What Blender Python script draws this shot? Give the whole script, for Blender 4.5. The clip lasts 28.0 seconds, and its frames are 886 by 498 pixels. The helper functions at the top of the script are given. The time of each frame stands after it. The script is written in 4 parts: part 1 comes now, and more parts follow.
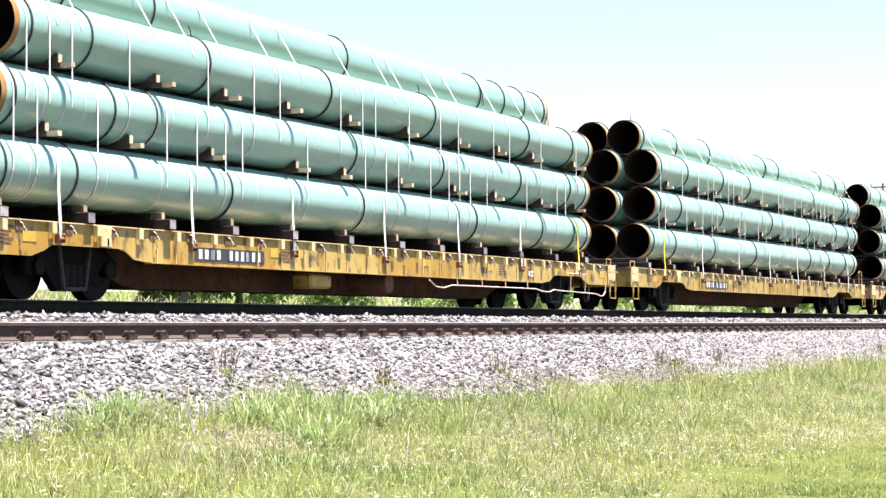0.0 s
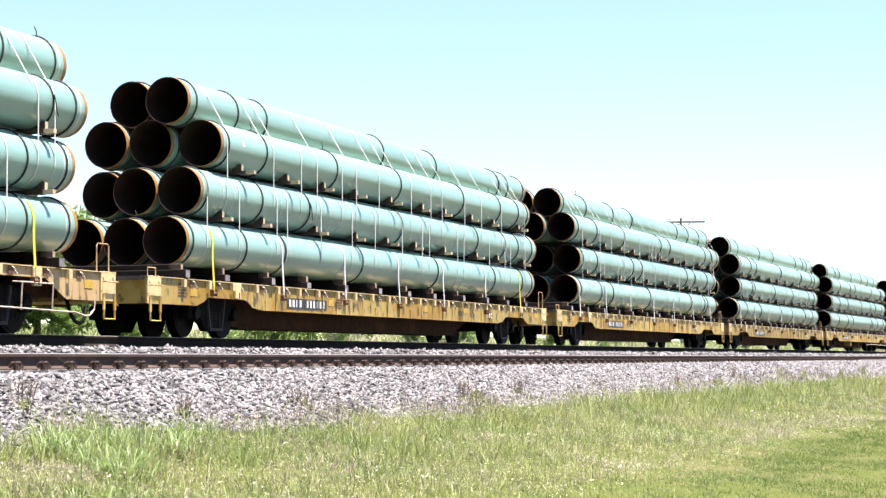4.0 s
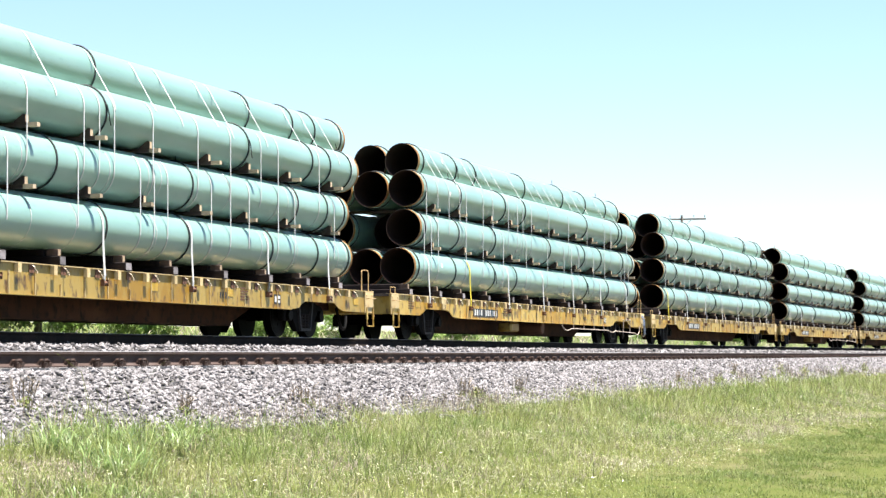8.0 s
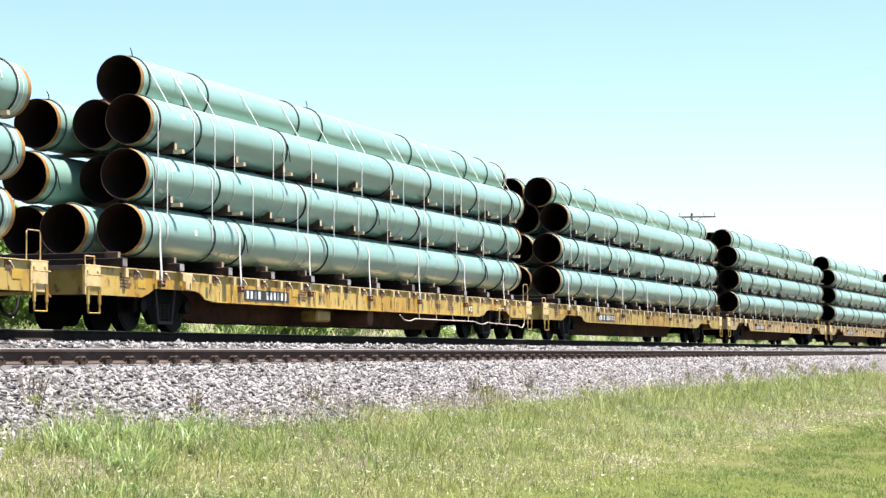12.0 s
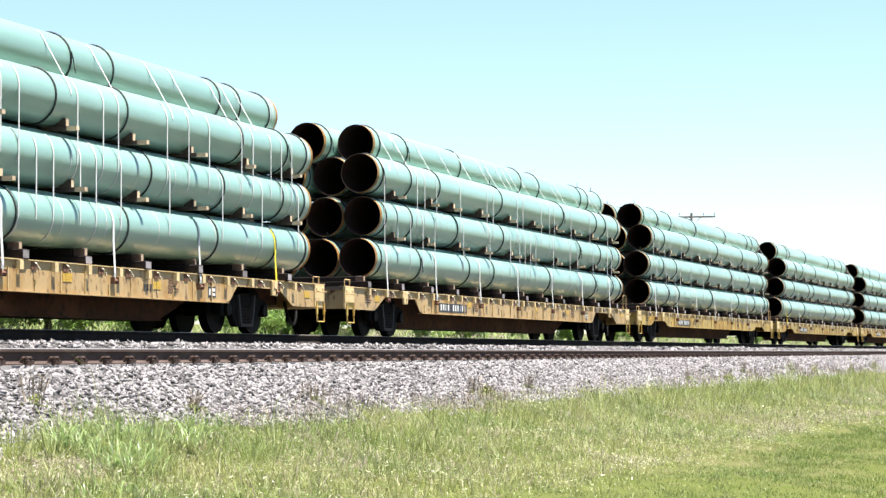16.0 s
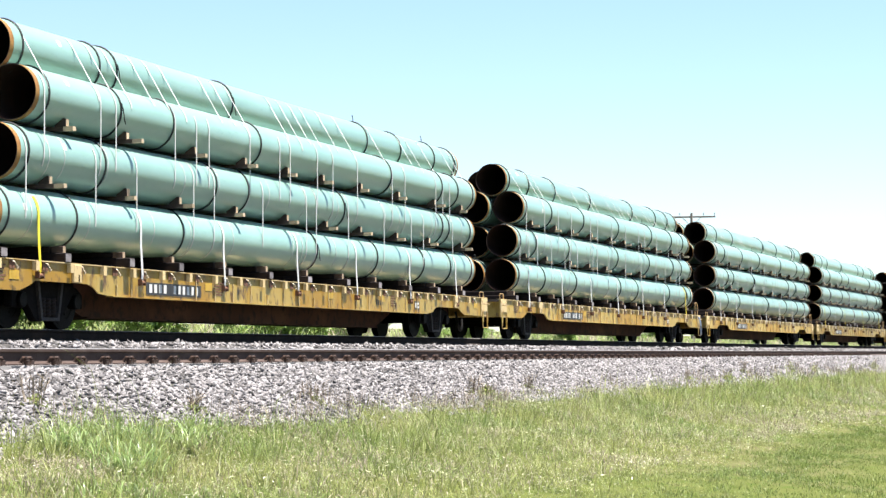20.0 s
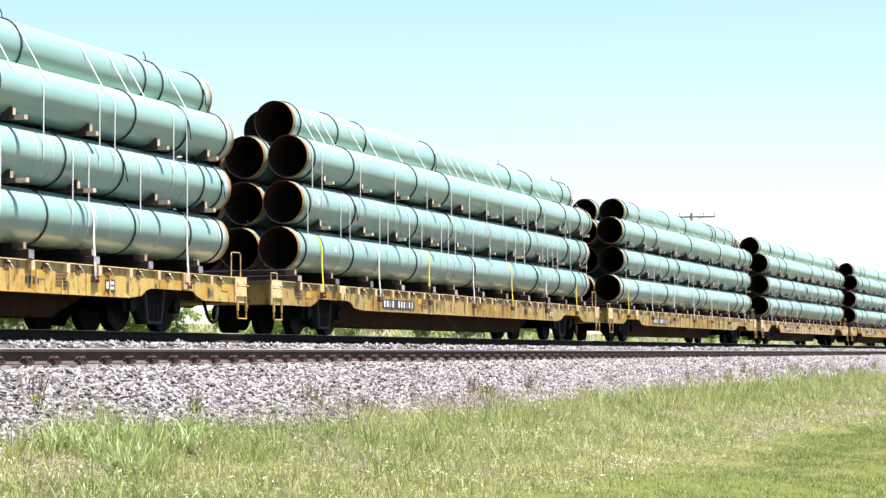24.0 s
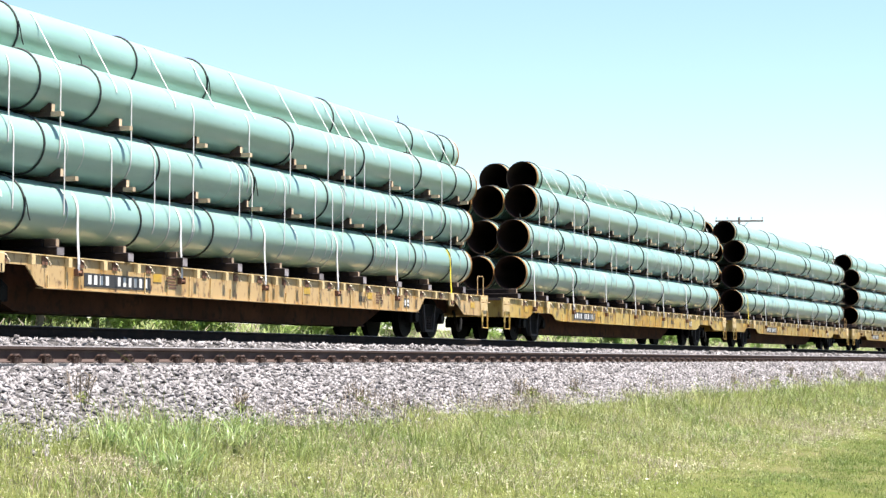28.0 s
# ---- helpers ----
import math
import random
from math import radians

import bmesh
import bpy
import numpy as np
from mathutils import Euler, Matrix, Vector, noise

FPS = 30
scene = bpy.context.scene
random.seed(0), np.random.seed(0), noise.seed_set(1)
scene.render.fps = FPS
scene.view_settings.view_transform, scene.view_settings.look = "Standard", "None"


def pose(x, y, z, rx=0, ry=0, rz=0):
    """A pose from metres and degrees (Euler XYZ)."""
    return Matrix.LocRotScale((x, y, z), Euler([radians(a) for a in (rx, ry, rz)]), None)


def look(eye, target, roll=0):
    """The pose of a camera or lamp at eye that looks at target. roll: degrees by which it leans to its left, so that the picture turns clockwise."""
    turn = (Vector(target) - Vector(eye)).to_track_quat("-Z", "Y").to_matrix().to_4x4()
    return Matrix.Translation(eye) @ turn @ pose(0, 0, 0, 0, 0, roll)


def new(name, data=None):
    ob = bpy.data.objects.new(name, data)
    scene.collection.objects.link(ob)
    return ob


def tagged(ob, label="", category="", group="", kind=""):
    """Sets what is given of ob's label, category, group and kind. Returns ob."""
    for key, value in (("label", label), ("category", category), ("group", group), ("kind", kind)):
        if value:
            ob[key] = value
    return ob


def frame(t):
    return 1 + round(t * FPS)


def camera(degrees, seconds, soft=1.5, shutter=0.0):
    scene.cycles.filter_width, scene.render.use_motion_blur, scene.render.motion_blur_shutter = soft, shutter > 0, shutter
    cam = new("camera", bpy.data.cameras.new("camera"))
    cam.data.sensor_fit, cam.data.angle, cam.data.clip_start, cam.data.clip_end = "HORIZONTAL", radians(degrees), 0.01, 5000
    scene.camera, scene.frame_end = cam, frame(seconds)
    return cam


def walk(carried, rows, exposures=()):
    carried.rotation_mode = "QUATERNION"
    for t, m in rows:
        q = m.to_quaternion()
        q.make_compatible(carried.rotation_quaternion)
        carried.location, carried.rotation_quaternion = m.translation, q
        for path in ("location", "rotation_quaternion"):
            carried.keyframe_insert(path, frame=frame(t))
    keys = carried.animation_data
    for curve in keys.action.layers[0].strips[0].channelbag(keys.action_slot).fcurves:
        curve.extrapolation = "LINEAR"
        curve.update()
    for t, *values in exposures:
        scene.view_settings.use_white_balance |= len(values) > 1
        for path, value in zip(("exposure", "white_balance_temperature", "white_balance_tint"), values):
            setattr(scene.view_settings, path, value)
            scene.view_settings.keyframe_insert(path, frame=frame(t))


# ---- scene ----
from itertools import product

# ---------------------------------------------------------------- camera
# The track runs in a wide curve round (0, -RADIUS); the tripod stands inside it.
EYE = 1.60
cam = camera(24.24, 28.0, soft=1.4)
PAN = [
    (0.0, 92.253, 0.461, -67.029), (0.5, 92.254, 0.440, -67.028), (1.0, 92.260, 0.462, -67.037),
    (1.5, 92.275, 0.465, -67.089), (2.0, 92.437, 0.414, -68.924), (2.5, 92.711, 0.406, -70.629),
    (3.0, 92.942, 0.349, -71.896), (3.5, 93.060, 0.335, -72.320), (4.0, 93.104, 0.330, -72.506),
    (4.5, 93.090, 0.323, -72.610), (6.5, 93.053, 0.320, -72.543), (7.5, 93.046, 0.343, -72.544),
    (8.0, 93.031, 0.370, -72.481), (8.5, 92.998, 0.360, -72.390), (9.0, 92.978, 0.351, -72.245),
    (9.5, 92.970, 0.340, -72.211), (10.5, 92.968, 0.343, -72.204), (12.5, 92.968, 0.343, -72.213),
    (14.5, 92.968, 0.340, -72.219), (18.0, 92.967, 0.335, -72.218), (21.5, 92.967, 0.335, -72.220),
    (24.0, 92.968, 0.340, -72.220), (25.0, 92.975, 0.360, -72.227), (25.5, 92.983, 0.365, -72.242),
    (26.0, 92.993, 0.329, -72.265), (26.5, 93.061, 0.284, -72.602), (27.0, 93.094, 0.210, -72.751),
    (27.5, 93.083, 0.168, -72.597), (28.0, 93.017, -0.239, -70.953),
]
EXPOSURES = [(0.0, 2.40, 6500, 15), (0.6, 2.28, 6500, 18), (1.2, 2.20, 6500, 22), (2.2, 2.07, 6500, 24), (3.0, 2.33, 6500, 20), (4.0, 2.15, 6500, 15), (7.0, 2.09, 6500, 11), (10.0, 2.02, 6500, 10),
             (12.0, 2.01, 6500, 10), (17.0, 2.05, 6500, 10), (20.0, 2.01, 6500, 10), (21.5, 1.99, 6500, 10), (24.0, 2.09, 6500, 15), (25.0, 2.13, 6500, 14), (28.0, 2.03, 6500, 12)]
walk(cam, [(t, pose(0, 0, EYE, rx, ry, rz)) for t, rx, ry, rz in PAN], EXPOSURES)

# ---------------------------------------------------------------- light
SUN_EL, SUN_AZ = radians(75), radians(-96)
to_sun = Vector((math.cos(SUN_EL) * math.cos(SUN_AZ), math.cos(SUN_EL) * math.sin(SUN_AZ), math.sin(SUN_EL)))
sun = new("sun", bpy.data.lights.new("sun", "SUN"))
sun.data.energy, sun.data.angle, sun.data.color = 5.0, radians(0.53), (1.0, 0.95, 0.88)
sun.matrix_world = look(to_sun * 60, (0, 0, 0))

world = bpy.data.worlds.new("sky")
scene.world = world
world.use_nodes = True
wn = world.node_tree.nodes
sky = wn.new("ShaderNodeTexSky")
sky.sky_type, sky.sun_disc = "NISHITA", False
sky.sun_elevation, sky.sun_rotation = SUN_EL, math.atan2(to_sun.x, to_sun.y)
sky.air_density, sky.dust_density, sky.ozone_density = 1.0, 0.3, 3.6
wn["Background"].inputs["Strength"].default_value = 0.056
world.node_tree.links.new(sky.outputs[0], wn["Background"].inputs["Color"])


# ---------------------------------------------------------------- materials
def material(name, base, rough=0.6, metal=0.0, tones=(), scale=4.0, fine=40.0, bump=0.2, depth=0.01, vary=0.0, island=False, spec=0.5, stretch=(1, 1, 1), through_light=0.0, coat=0.0, coat_rough=0.28, coat_ior=1.5):
    """base colour mixed with up to two further tones by noise at a coarse and a fine scale."""
    m = bpy.data.materials.new(name)
    m.use_nodes = True
    n, l = m.node_tree.nodes, m.node_tree.links
    b = n["Principled BSDF"]
    b.inputs["Roughness"].default_value, b.inputs["Metallic"].default_value = rough, metal
    b.inputs["Specular IOR Level"].default_value = spec
    b.inputs["Coat Weight"].default_value, b.inputs["Coat Roughness"].default_value = coat, coat_rough
    b.inputs["Coat IOR"].default_value = coat_ior
    tc, mp = n.new("ShaderNodeTexCoord"), n.new("ShaderNodeMapping")
    mp.inputs["Scale"].default_value = stretch
    l.new(tc.outputs["Object"], mp.inputs["Vector"])
    col = n.new("ShaderNodeRGB")
    col.outputs[0].default_value = (*base, 1)
    out = col.outputs[0]
    sizes = (scale, fine)
    last = None
    for i, (tone, lo, hi) in enumerate(tones):
        tx = n.new("ShaderNodeTexNoise")
        tx.inputs["Scale"].default_value = sizes[i % 2]
        tx.inputs["Detail"].default_value = 6
        tx.inputs["Roughness"].default_value = 0.62
        l.new(mp.outputs[0], tx.inputs["Vector"])
        rp = n.new("ShaderNodeMapRange")
        rp.inputs["From Min"].default_value, rp.inputs["From Max"].default_value = lo, hi
        l.new(tx.outputs[0], rp.inputs["Value"])
        mx = n.new("ShaderNodeMix")
        mx.data_type = "RGBA"
        l.new(rp.outputs[0], mx.inputs["Factor"])
        l.new(out, mx.inputs["A"])
        mx.inputs["B"].default_value = (*tone, 1)
        out, last = mx.outputs["Result"], tx
    if vary:
        rnd = n.new("ShaderNodeNewGeometry").outputs["Random Per Island"] if island else n.new("ShaderNodeObjectInfo").outputs["Random"]
        hs = n.new("ShaderNodeHueSaturation")
        rp = n.new("ShaderNodeMapRange")
        rp.inputs["To Min"].default_value, rp.inputs["To Max"].default_value = 1 - vary, 1 + vary
        l.new(rnd, rp.inputs["Value"])
        l.new(rp.outputs[0], hs.inputs["Value"])
        l.new(out, hs.inputs["Color"])
        out = hs.outputs[0]
    l.new(out, b.inputs["Base Color"])
    if bump:
        bx, bn = n.new("ShaderNodeTexNoise"), n.new("ShaderNodeBump")
        bx.inputs["Scale"].default_value, bx.inputs["Detail"].default_value = fine, 5
        bn.inputs["Strength"].default_value, bn.inputs["Distance"].default_value = bump, depth
        l.new(mp.outputs[0], bx.inputs["Vector"])
        l.new(bx.outputs[0], bn.inputs["Height"])
        l.new(bn.outputs[0], b.inputs["Normal"])
    if through_light:
        tr, ad = n.new("ShaderNodeBsdfTranslucent"), n.new("ShaderNodeMixShader")
        l.new(out, tr.inputs["Color"])
        ad.inputs[0].default_value = through_light
        l.new(b.outputs[0], ad.inputs[1])
        l.new(tr.outputs[0], ad.inputs[2])
        l.new(ad.outputs[0], n["Material Output"].inputs["Surface"])
    return m


COATING = material("green_epoxy_coating", (0.144, 0.258, 0.212), 0.50, tones=[((0.170, 0.286, 0.242), 0.4, 0.7), ((0.111, 0.211, 0.169), 0.58, 0.8)], scale=1.2, fine=14, bump=0.025, depth=0.003, vary=0.09, spec=0.9, stretch=(0.35, 1, 1), coat=0.75, coat_rough=0.30, coat_ior=1.5)
BARE = material("bare_rusted_steel", (0.265, 0.143, 0.040), 0.6, 0.1, tones=[((0.185, 0.080, 0.025), 0.4, 0.7), ((0.34, 0.21, 0.085), 0.55, 0.8)], scale=6, fine=50, bump=0.2, spec=0.25)
MILL = material("shaded_mill_edge", (0.055, 0.028, 0.016), 0.7, tones=[((0.035, 0.018, 0.012), 0.45, 0.7)], scale=6, fine=50)
BORE = material("shaded_bore_steel", (0.026, 0.014, 0.011), 0.85, 0.0, tones=[((0.042, 0.019, 0.013), 0.45, 0.75), ((0.016, 0.010, 0.008), 0.5, 0.8)], scale=3, fine=30, spec=0.15)
ROPE = material("black_rope", (0.012, 0.014, 0.016), 0.75, tones=[((0.03, 0.032, 0.035), 0.5, 0.7)], scale=60, fine=200, bump=0.4)
WEBBING = material("white_webbing", (0.4765, 0.4765, 0.4651), 0.6, tones=[((0.3603, 0.355, 0.3312), 0.5, 0.75)], scale=8, fine=200, bump=0.2, depth=0.002)
YELLOW_WEB = material("yellow_webbing", (0.608, 0.502, 0.0228), 0.6, tones=[((0.471, 0.365, 0.0152), 0.5, 0.75)], scale=8, fine=200, bump=0.2, depth=0.002)
PAINT = material("worn_yellow_paint", (0.365, 0.250, 0.060), 0.5, tones=[((0.300, 0.165, 0.015), 0.48, 0.57), ((0.092, 0.046, 0.020), 0.53, 0.65)], scale=0.9, fine=5, bump=0.12, vary=0.2, stretch=(1, 1, 0.6))
PAINT_PALE = material("faded_cream_paint", (0.385, 0.262, 0.118), 0.55, tones=[((0.295, 0.165, 0.044), 0.5, 0.64), ((0.100, 0.046, 0.022), 0.54, 0.66)], scale=1.4, fine=8, bump=0.12, vary=0.14, stretch=(1, 1, 0.5))
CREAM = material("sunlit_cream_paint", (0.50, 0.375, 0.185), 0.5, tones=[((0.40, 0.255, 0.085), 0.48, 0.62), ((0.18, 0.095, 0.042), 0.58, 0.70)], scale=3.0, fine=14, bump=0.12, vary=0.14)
RUST = material("brown_rust", (0.11, 0.0471, 0.0243), 0.85, tones=[((0.182, 0.0836, 0.038), 0.5, 0.75), ((0.0532, 0.0266, 0.0167), 0.5, 0.72)], scale=2.5, fine=26, bump=0.35, vary=0.08)
SHADED_GRIME = material("shaded_oily_steel", (0.0020, 0.0019, 0.0018), 0.6, 0.0, tones=[((0.0075, 0.0052, 0.0042), 0.54, 0.72), ((0.0013, 0.0013, 0.0013), 0.5, 0.75)], scale=3, fine=24, bump=0.3, spec=0.06)
GIRDER = material("grimy_brown_steel", (0.060, 0.024, 0.013), 0.85, tones=[((0.095, 0.040, 0.021), 0.5, 0.68), ((0.022, 0.012, 0.009), 0.5, 0.68)], scale=0.8, fine=5, bump=0.25, vary=0.2, spec=0.2)
CASTING = material("shaded_cast_steel", (0.007, 0.0066, 0.0066), 0.85, tones=[((0.014, 0.012, 0.012), 0.54, 0.72), ((0.004, 0.0036, 0.0035), 0.5, 0.75)], scale=4, fine=26, bump=0.3, spec=0.04)
RIB = material("lit_cast_edge", (0.036, 0.033, 0.032), 0.7, tones=[((0.066, 0.060, 0.057), 0.52, 0.7), ((0.012, 0.011, 0.011), 0.5, 0.7)], scale=5, fine=26, bump=0.3, spec=0.12)
TIMBER = material("weathered_oak", (0.019, 0.015, 0.0145), 0.85, tones=[((0.011, 0.009, 0.009), 0.42, 0.66), ((0.036, 0.028, 0.026), 0.56, 0.75)], scale=3, fine=30, bump=0.4, vary=0.35, stretch=(1, 0.2, 1), spec=0.06)
END_GRAIN = material("bleached_end_grain", (0.195, 0.1762, 0.18), 0.9, tones=[((0.1125, 0.0975, 0.0975), 0.45, 0.65), ((0.27, 0.2475, 0.24), 0.55, 0.72)], scale=9, fine=50, bump=0.4, vary=0.45)
CHOCK = material("shaded_sawn_timber", (0.055, 0.034, 0.023), 0.85, tones=[((0.032, 0.021, 0.016), 0.45, 0.66), ((0.10, 0.064, 0.042), 0.56, 0.74)], scale=4, fine=40, bump=0.3, vary=0.3, stretch=(1, 0.25, 1))
PINE = material("sunlit_raw_pine", (0.40, 0.31, 0.205), 0.8, tones=[((0.167, 0.092, 0.050), 0.45, 0.68), ((0.40, 0.30, 0.19), 0.55, 0.75)], scale=5, fine=44, bump=0.25, vary=0.25, stretch=(1, 0.25, 1))
DECK = material("dark_deck_planks", (0.076, 0.057, 0.0456), 0.9, tones=[((0.122, 0.0912, 0.0684), 0.5, 0.7)], scale=3, fine=30)
PLATE = material("black_stencil_panel", (0.02, 0.02, 0.022), 0.6, tones=[((0.05, 0.045, 0.04), 0.55, 0.75)], scale=6, fine=40)
WHITE = material("white_stencil_paint", (0.5337, 0.5265, 0.4995), 0.6, tones=[((0.3762, 0.342, 0.2871), 0.56, 0.75)], scale=9, fine=50, bump=0.05)
REFLECTOR = material("golden_reflector", (0.40, 0.245, 0.022), 0.45, tones=[((0.32, 0.18, 0.02), 0.5, 0.75)], scale=8, fine=60, bump=0.05)
BLUE_HOSE = material("pale_blue_hose_rubber", (0.22, 0.27, 0.36), 0.5, tones=[((0.10, 0.14, 0.22), 0.45, 0.65), ((0.42, 0.42, 0.42), 0.55, 0.7)], scale=6, fine=30)
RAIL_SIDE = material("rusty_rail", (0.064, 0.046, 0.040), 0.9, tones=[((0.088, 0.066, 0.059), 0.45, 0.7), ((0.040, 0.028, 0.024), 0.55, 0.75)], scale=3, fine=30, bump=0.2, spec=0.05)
RAIL_DARK = material("shade_dark_steel", (0.022, 0.018, 0.016), 0.85, tones=[((0.038, 0.028, 0.023), 0.5, 0.7), ((0.012, 0.010, 0.009), 0.5, 0.7)], scale=3, fine=30, bump=0.2, spec=0.05)
RAIL_TOP = material("polished_rail_head", (0.36, 0.33, 0.30), 0.45, 0.7, tones=[((0.26, 0.22, 0.20), 0.5, 0.7)], scale=2, fine=60, bump=0.03)
CLIP = material("rusty_spring_clip", (0.058, 0.036, 0.028), 0.6, 0.3, tones=[((0.10, 0.058, 0.042), 0.5, 0.7)], scale=12, fine=60, vary=0.2)
CONCRETE = material("tie_concrete", (0.2384, 0.2245, 0.2114), 0.9, tones=[((0.1783, 0.1653, 0.1522), 0.5, 0.7)], scale=4, fine=50)
STONE = material("ballast_stone", (0.163, 0.1537, 0.1554), 0.9, tones=[((0.1025, 0.09408, 0.09492), 0.45, 0.65), ((0.2075, 0.1957, 0.1974), 0.55, 0.75)], scale=9, fine=60, bump=0.6, depth=0.006, vary=0.66, island=True, spec=0.3)
GRIT = material("shaded_ballast_bed", (0.0315, 0.028, 0.0266), 0.95, tones=[((0.07, 0.063, 0.0609), 0.5, 0.66), ((0.0154, 0.014, 0.0133), 0.52, 0.68)], scale=14, fine=38, bump=0.9, depth=0.03)
SOIL = material("grassy_soil", (0.072, 0.082, 0.026), 1.0, tones=[((0.100, 0.092, 0.048), 0.46, 0.66), ((0.055, 0.075, 0.019), 0.52, 0.66)], scale=0.35, fine=5, bump=0.6, depth=0.04, spec=0.0)
BLADE = material("grass_blade", (0.226, 0.246, 0.080), 0.5, tones=[((0.148, 0.198, 0.055), 0.43, 0.58), ((0.290, 0.278, 0.128), 0.54, 0.68)], scale=0.45, fine=2.2, bump=0, vary=0.52, island=True, spec=0.4, through_light=0.45)
LAWN = material("lawn_blade", (0.168, 0.205, 0.058), 0.5, tones=[((0.118, 0.165, 0.038), 0.42, 0.58), ((0.222, 0.225, 0.085), 0.54, 0.68)], scale=0.35, fine=1.6, bump=0, vary=0.40, island=True, spec=0.3, through_light=0.45)
FLECK = material("blade_glint", (0.40, 0.40, 0.24), 0.35, tones=[((0.22, 0.27, 0.08), 0.45, 0.6), ((0.52, 0.50, 0.38), 0.55, 0.68)], scale=0.6, fine=3, bump=0, vary=0.4, island=True, through_light=0.35)
LUSH = material("lush_grass_blade", (0.150, 0.228, 0.074), 0.42, tones=[((0.222, 0.252, 0.095), 0.42, 0.62)], scale=1.2, fine=9, bump=0, vary=0.45, island=True, spec=0.5, through_light=0.42)
HAY = material("dead_grass_blade", (0.2805, 0.2507, 0.1658), 0.8, tones=[((0.187, 0.1547, 0.1232), 0.42, 0.60), ((0.357, 0.3315, 0.2465), 0.56, 0.7)], scale=0.7, fine=5, bump=0, vary=0.4, island=True, through_light=0.25)
MEADOW = material("meadow_grass", (0.27, 0.32, 0.125), 0.6, tones=[((0.20, 0.27, 0.085), 0.43, 0.58), ((0.35, 0.34, 0.20), 0.54, 0.68)], scale=0.25, fine=1.5, bump=0, vary=0.4, island=True, spec=0.3, through_light=0.5)
STEEL = material("glint_pale_steel", (0.46, 0.38, 0.27), 0.5, 0.1, tones=[((0.30, 0.20, 0.12), 0.5, 0.7)], scale=20, fine=80)
PIPEWORK = material("dusty_pink_pipework", (0.375, 0.307, 0.247), 0.6, tones=[((0.225, 0.158, 0.12), 0.5, 0.7)], scale=4, fine=30)
STRAW = material("dry_stem", (0.188, 0.148, 0.104), 0.8, tones=[((0.096, 0.068, 0.0528), 0.45, 0.65)], scale=4, fine=20, bump=0, vary=0.4, island=True)
LEAF = material("leaf", (0.17, 0.265, 0.060), 0.45, tones=[((0.26, 0.35, 0.105), 0.42, 0.6), ((0.050, 0.090, 0.026), 0.60, 0.70)], scale=0.6, fine=4, bump=0, vary=0.5, island=True, through_light=0.5)
BARK = material("bark", (0.13, 0.10, 0.075), 0.9, tones=[((0.08, 0.06, 0.045), 0.45, 0.65)], scale=6, fine=30, bump=0.5)
POLE_WOOD = material("grey_pole_wood", (0.14, 0.12, 0.105), 0.9, tones=[((0.22, 0.19, 0.165), 0.45, 0.65)], scale=4, fine=30, bump=0.4, stretch=(1, 1, 0.15))
GLASS_GREY = material("glazed_insulator", (0.22, 0.24, 0.25), 0.2)


# ---------------------------------------------------------------- mesh helpers
def box(bm, x0, x1, y0, y1, z0, z1):
    v = [bm.verts.new(p) for p in product((x0, x1), (y0, y1), (z0, z1))]
    return [bm.faces.new([v[i] for i in q]) for q in ((0, 1, 3, 2), (4, 6, 7, 5), (0, 4, 5, 1), (2, 3, 7, 6), (0, 2, 6, 4), (1, 5, 7, 3))]


def bevelled(bm, w=0.01, seg=1):
    bmesh.ops.bevel(bm, geom=bm.edges[:], offset=w, segments=seg, affect="EDGES", clamp_overlap=True)
    return bm


def block(x0, x1, y0, y1, z0, z1, w=0.01):
    bm = bmesh.new()
    box(bm, x0, x1, y0, y1, z0, z1)
    return bevelled(bm, w) if w else bm


def prism(bm, outline, y0, y1):
    """An outline in x and z, carried from y0 to y1."""
    a, b = [bm.verts.new((x, y0, z)) for x, z in outline], [bm.verts.new((x, y1, z)) for x, z in outline]
    bm.faces.new(a), bm.faces.new(b[::-1])
    for i in range(len(a)):
        j = (i + 1) % len(a)
        bm.faces.new((a[j], a[i], b[i], b[j]))
    return bm


def rod(bm, points, r=0.012, sides=6):
    """A bent rod through the points."""
    pts = [Vector(p) for p in points]
    rings = []
    for i, p in enumerate(pts):
        d = (pts[min(i + 1, len(pts) - 1)] - pts[max(i - 1, 0)]).normalized()
        side = d.cross(Vector((0, 0, 1)) if abs(d.z) < 0.9 else Vector((0, 1, 0))).normalized()
        up = side.cross(d)
        rings.append([bm.verts.new(p + r * (math.cos(a) * side + math.sin(a) * up)) for a in (2 * math.pi * k / sides for k in range(sides))])
    for a, b in zip(rings, rings[1:]):
        for k in range(sides):
            bm.faces.new((a[k], a[(k + 1) % sides], b[(k + 1) % sides], b[k]))
    bm.faces.new(rings[0][::-1]), bm.faces.new(rings[-1])
    return bm


def ribbon(bm, pts, x0, x1, out=0.004):
    """A flat strap through points (y, z, ny, nz), as wide as x0 to x1, lifted along its normal."""
    rows = []
    for y, z, ny, nz in pts:
        rows.append([bm.verts.new((x, y + ny * o, z + nz * o)) for x, o in ((x0, 0.0), (x1, 0.0), (x1, out), (x0, out))])
    for a, b in zip(rows, rows[1:]):
        for k in range(4):
            bm.faces.new((a[k], a[(k + 1) % 4], b[(k + 1) % 4], b[k]))
    bm.faces.new(rows[0]), bm.faces.new(rows[-1][::-1])
    return bm


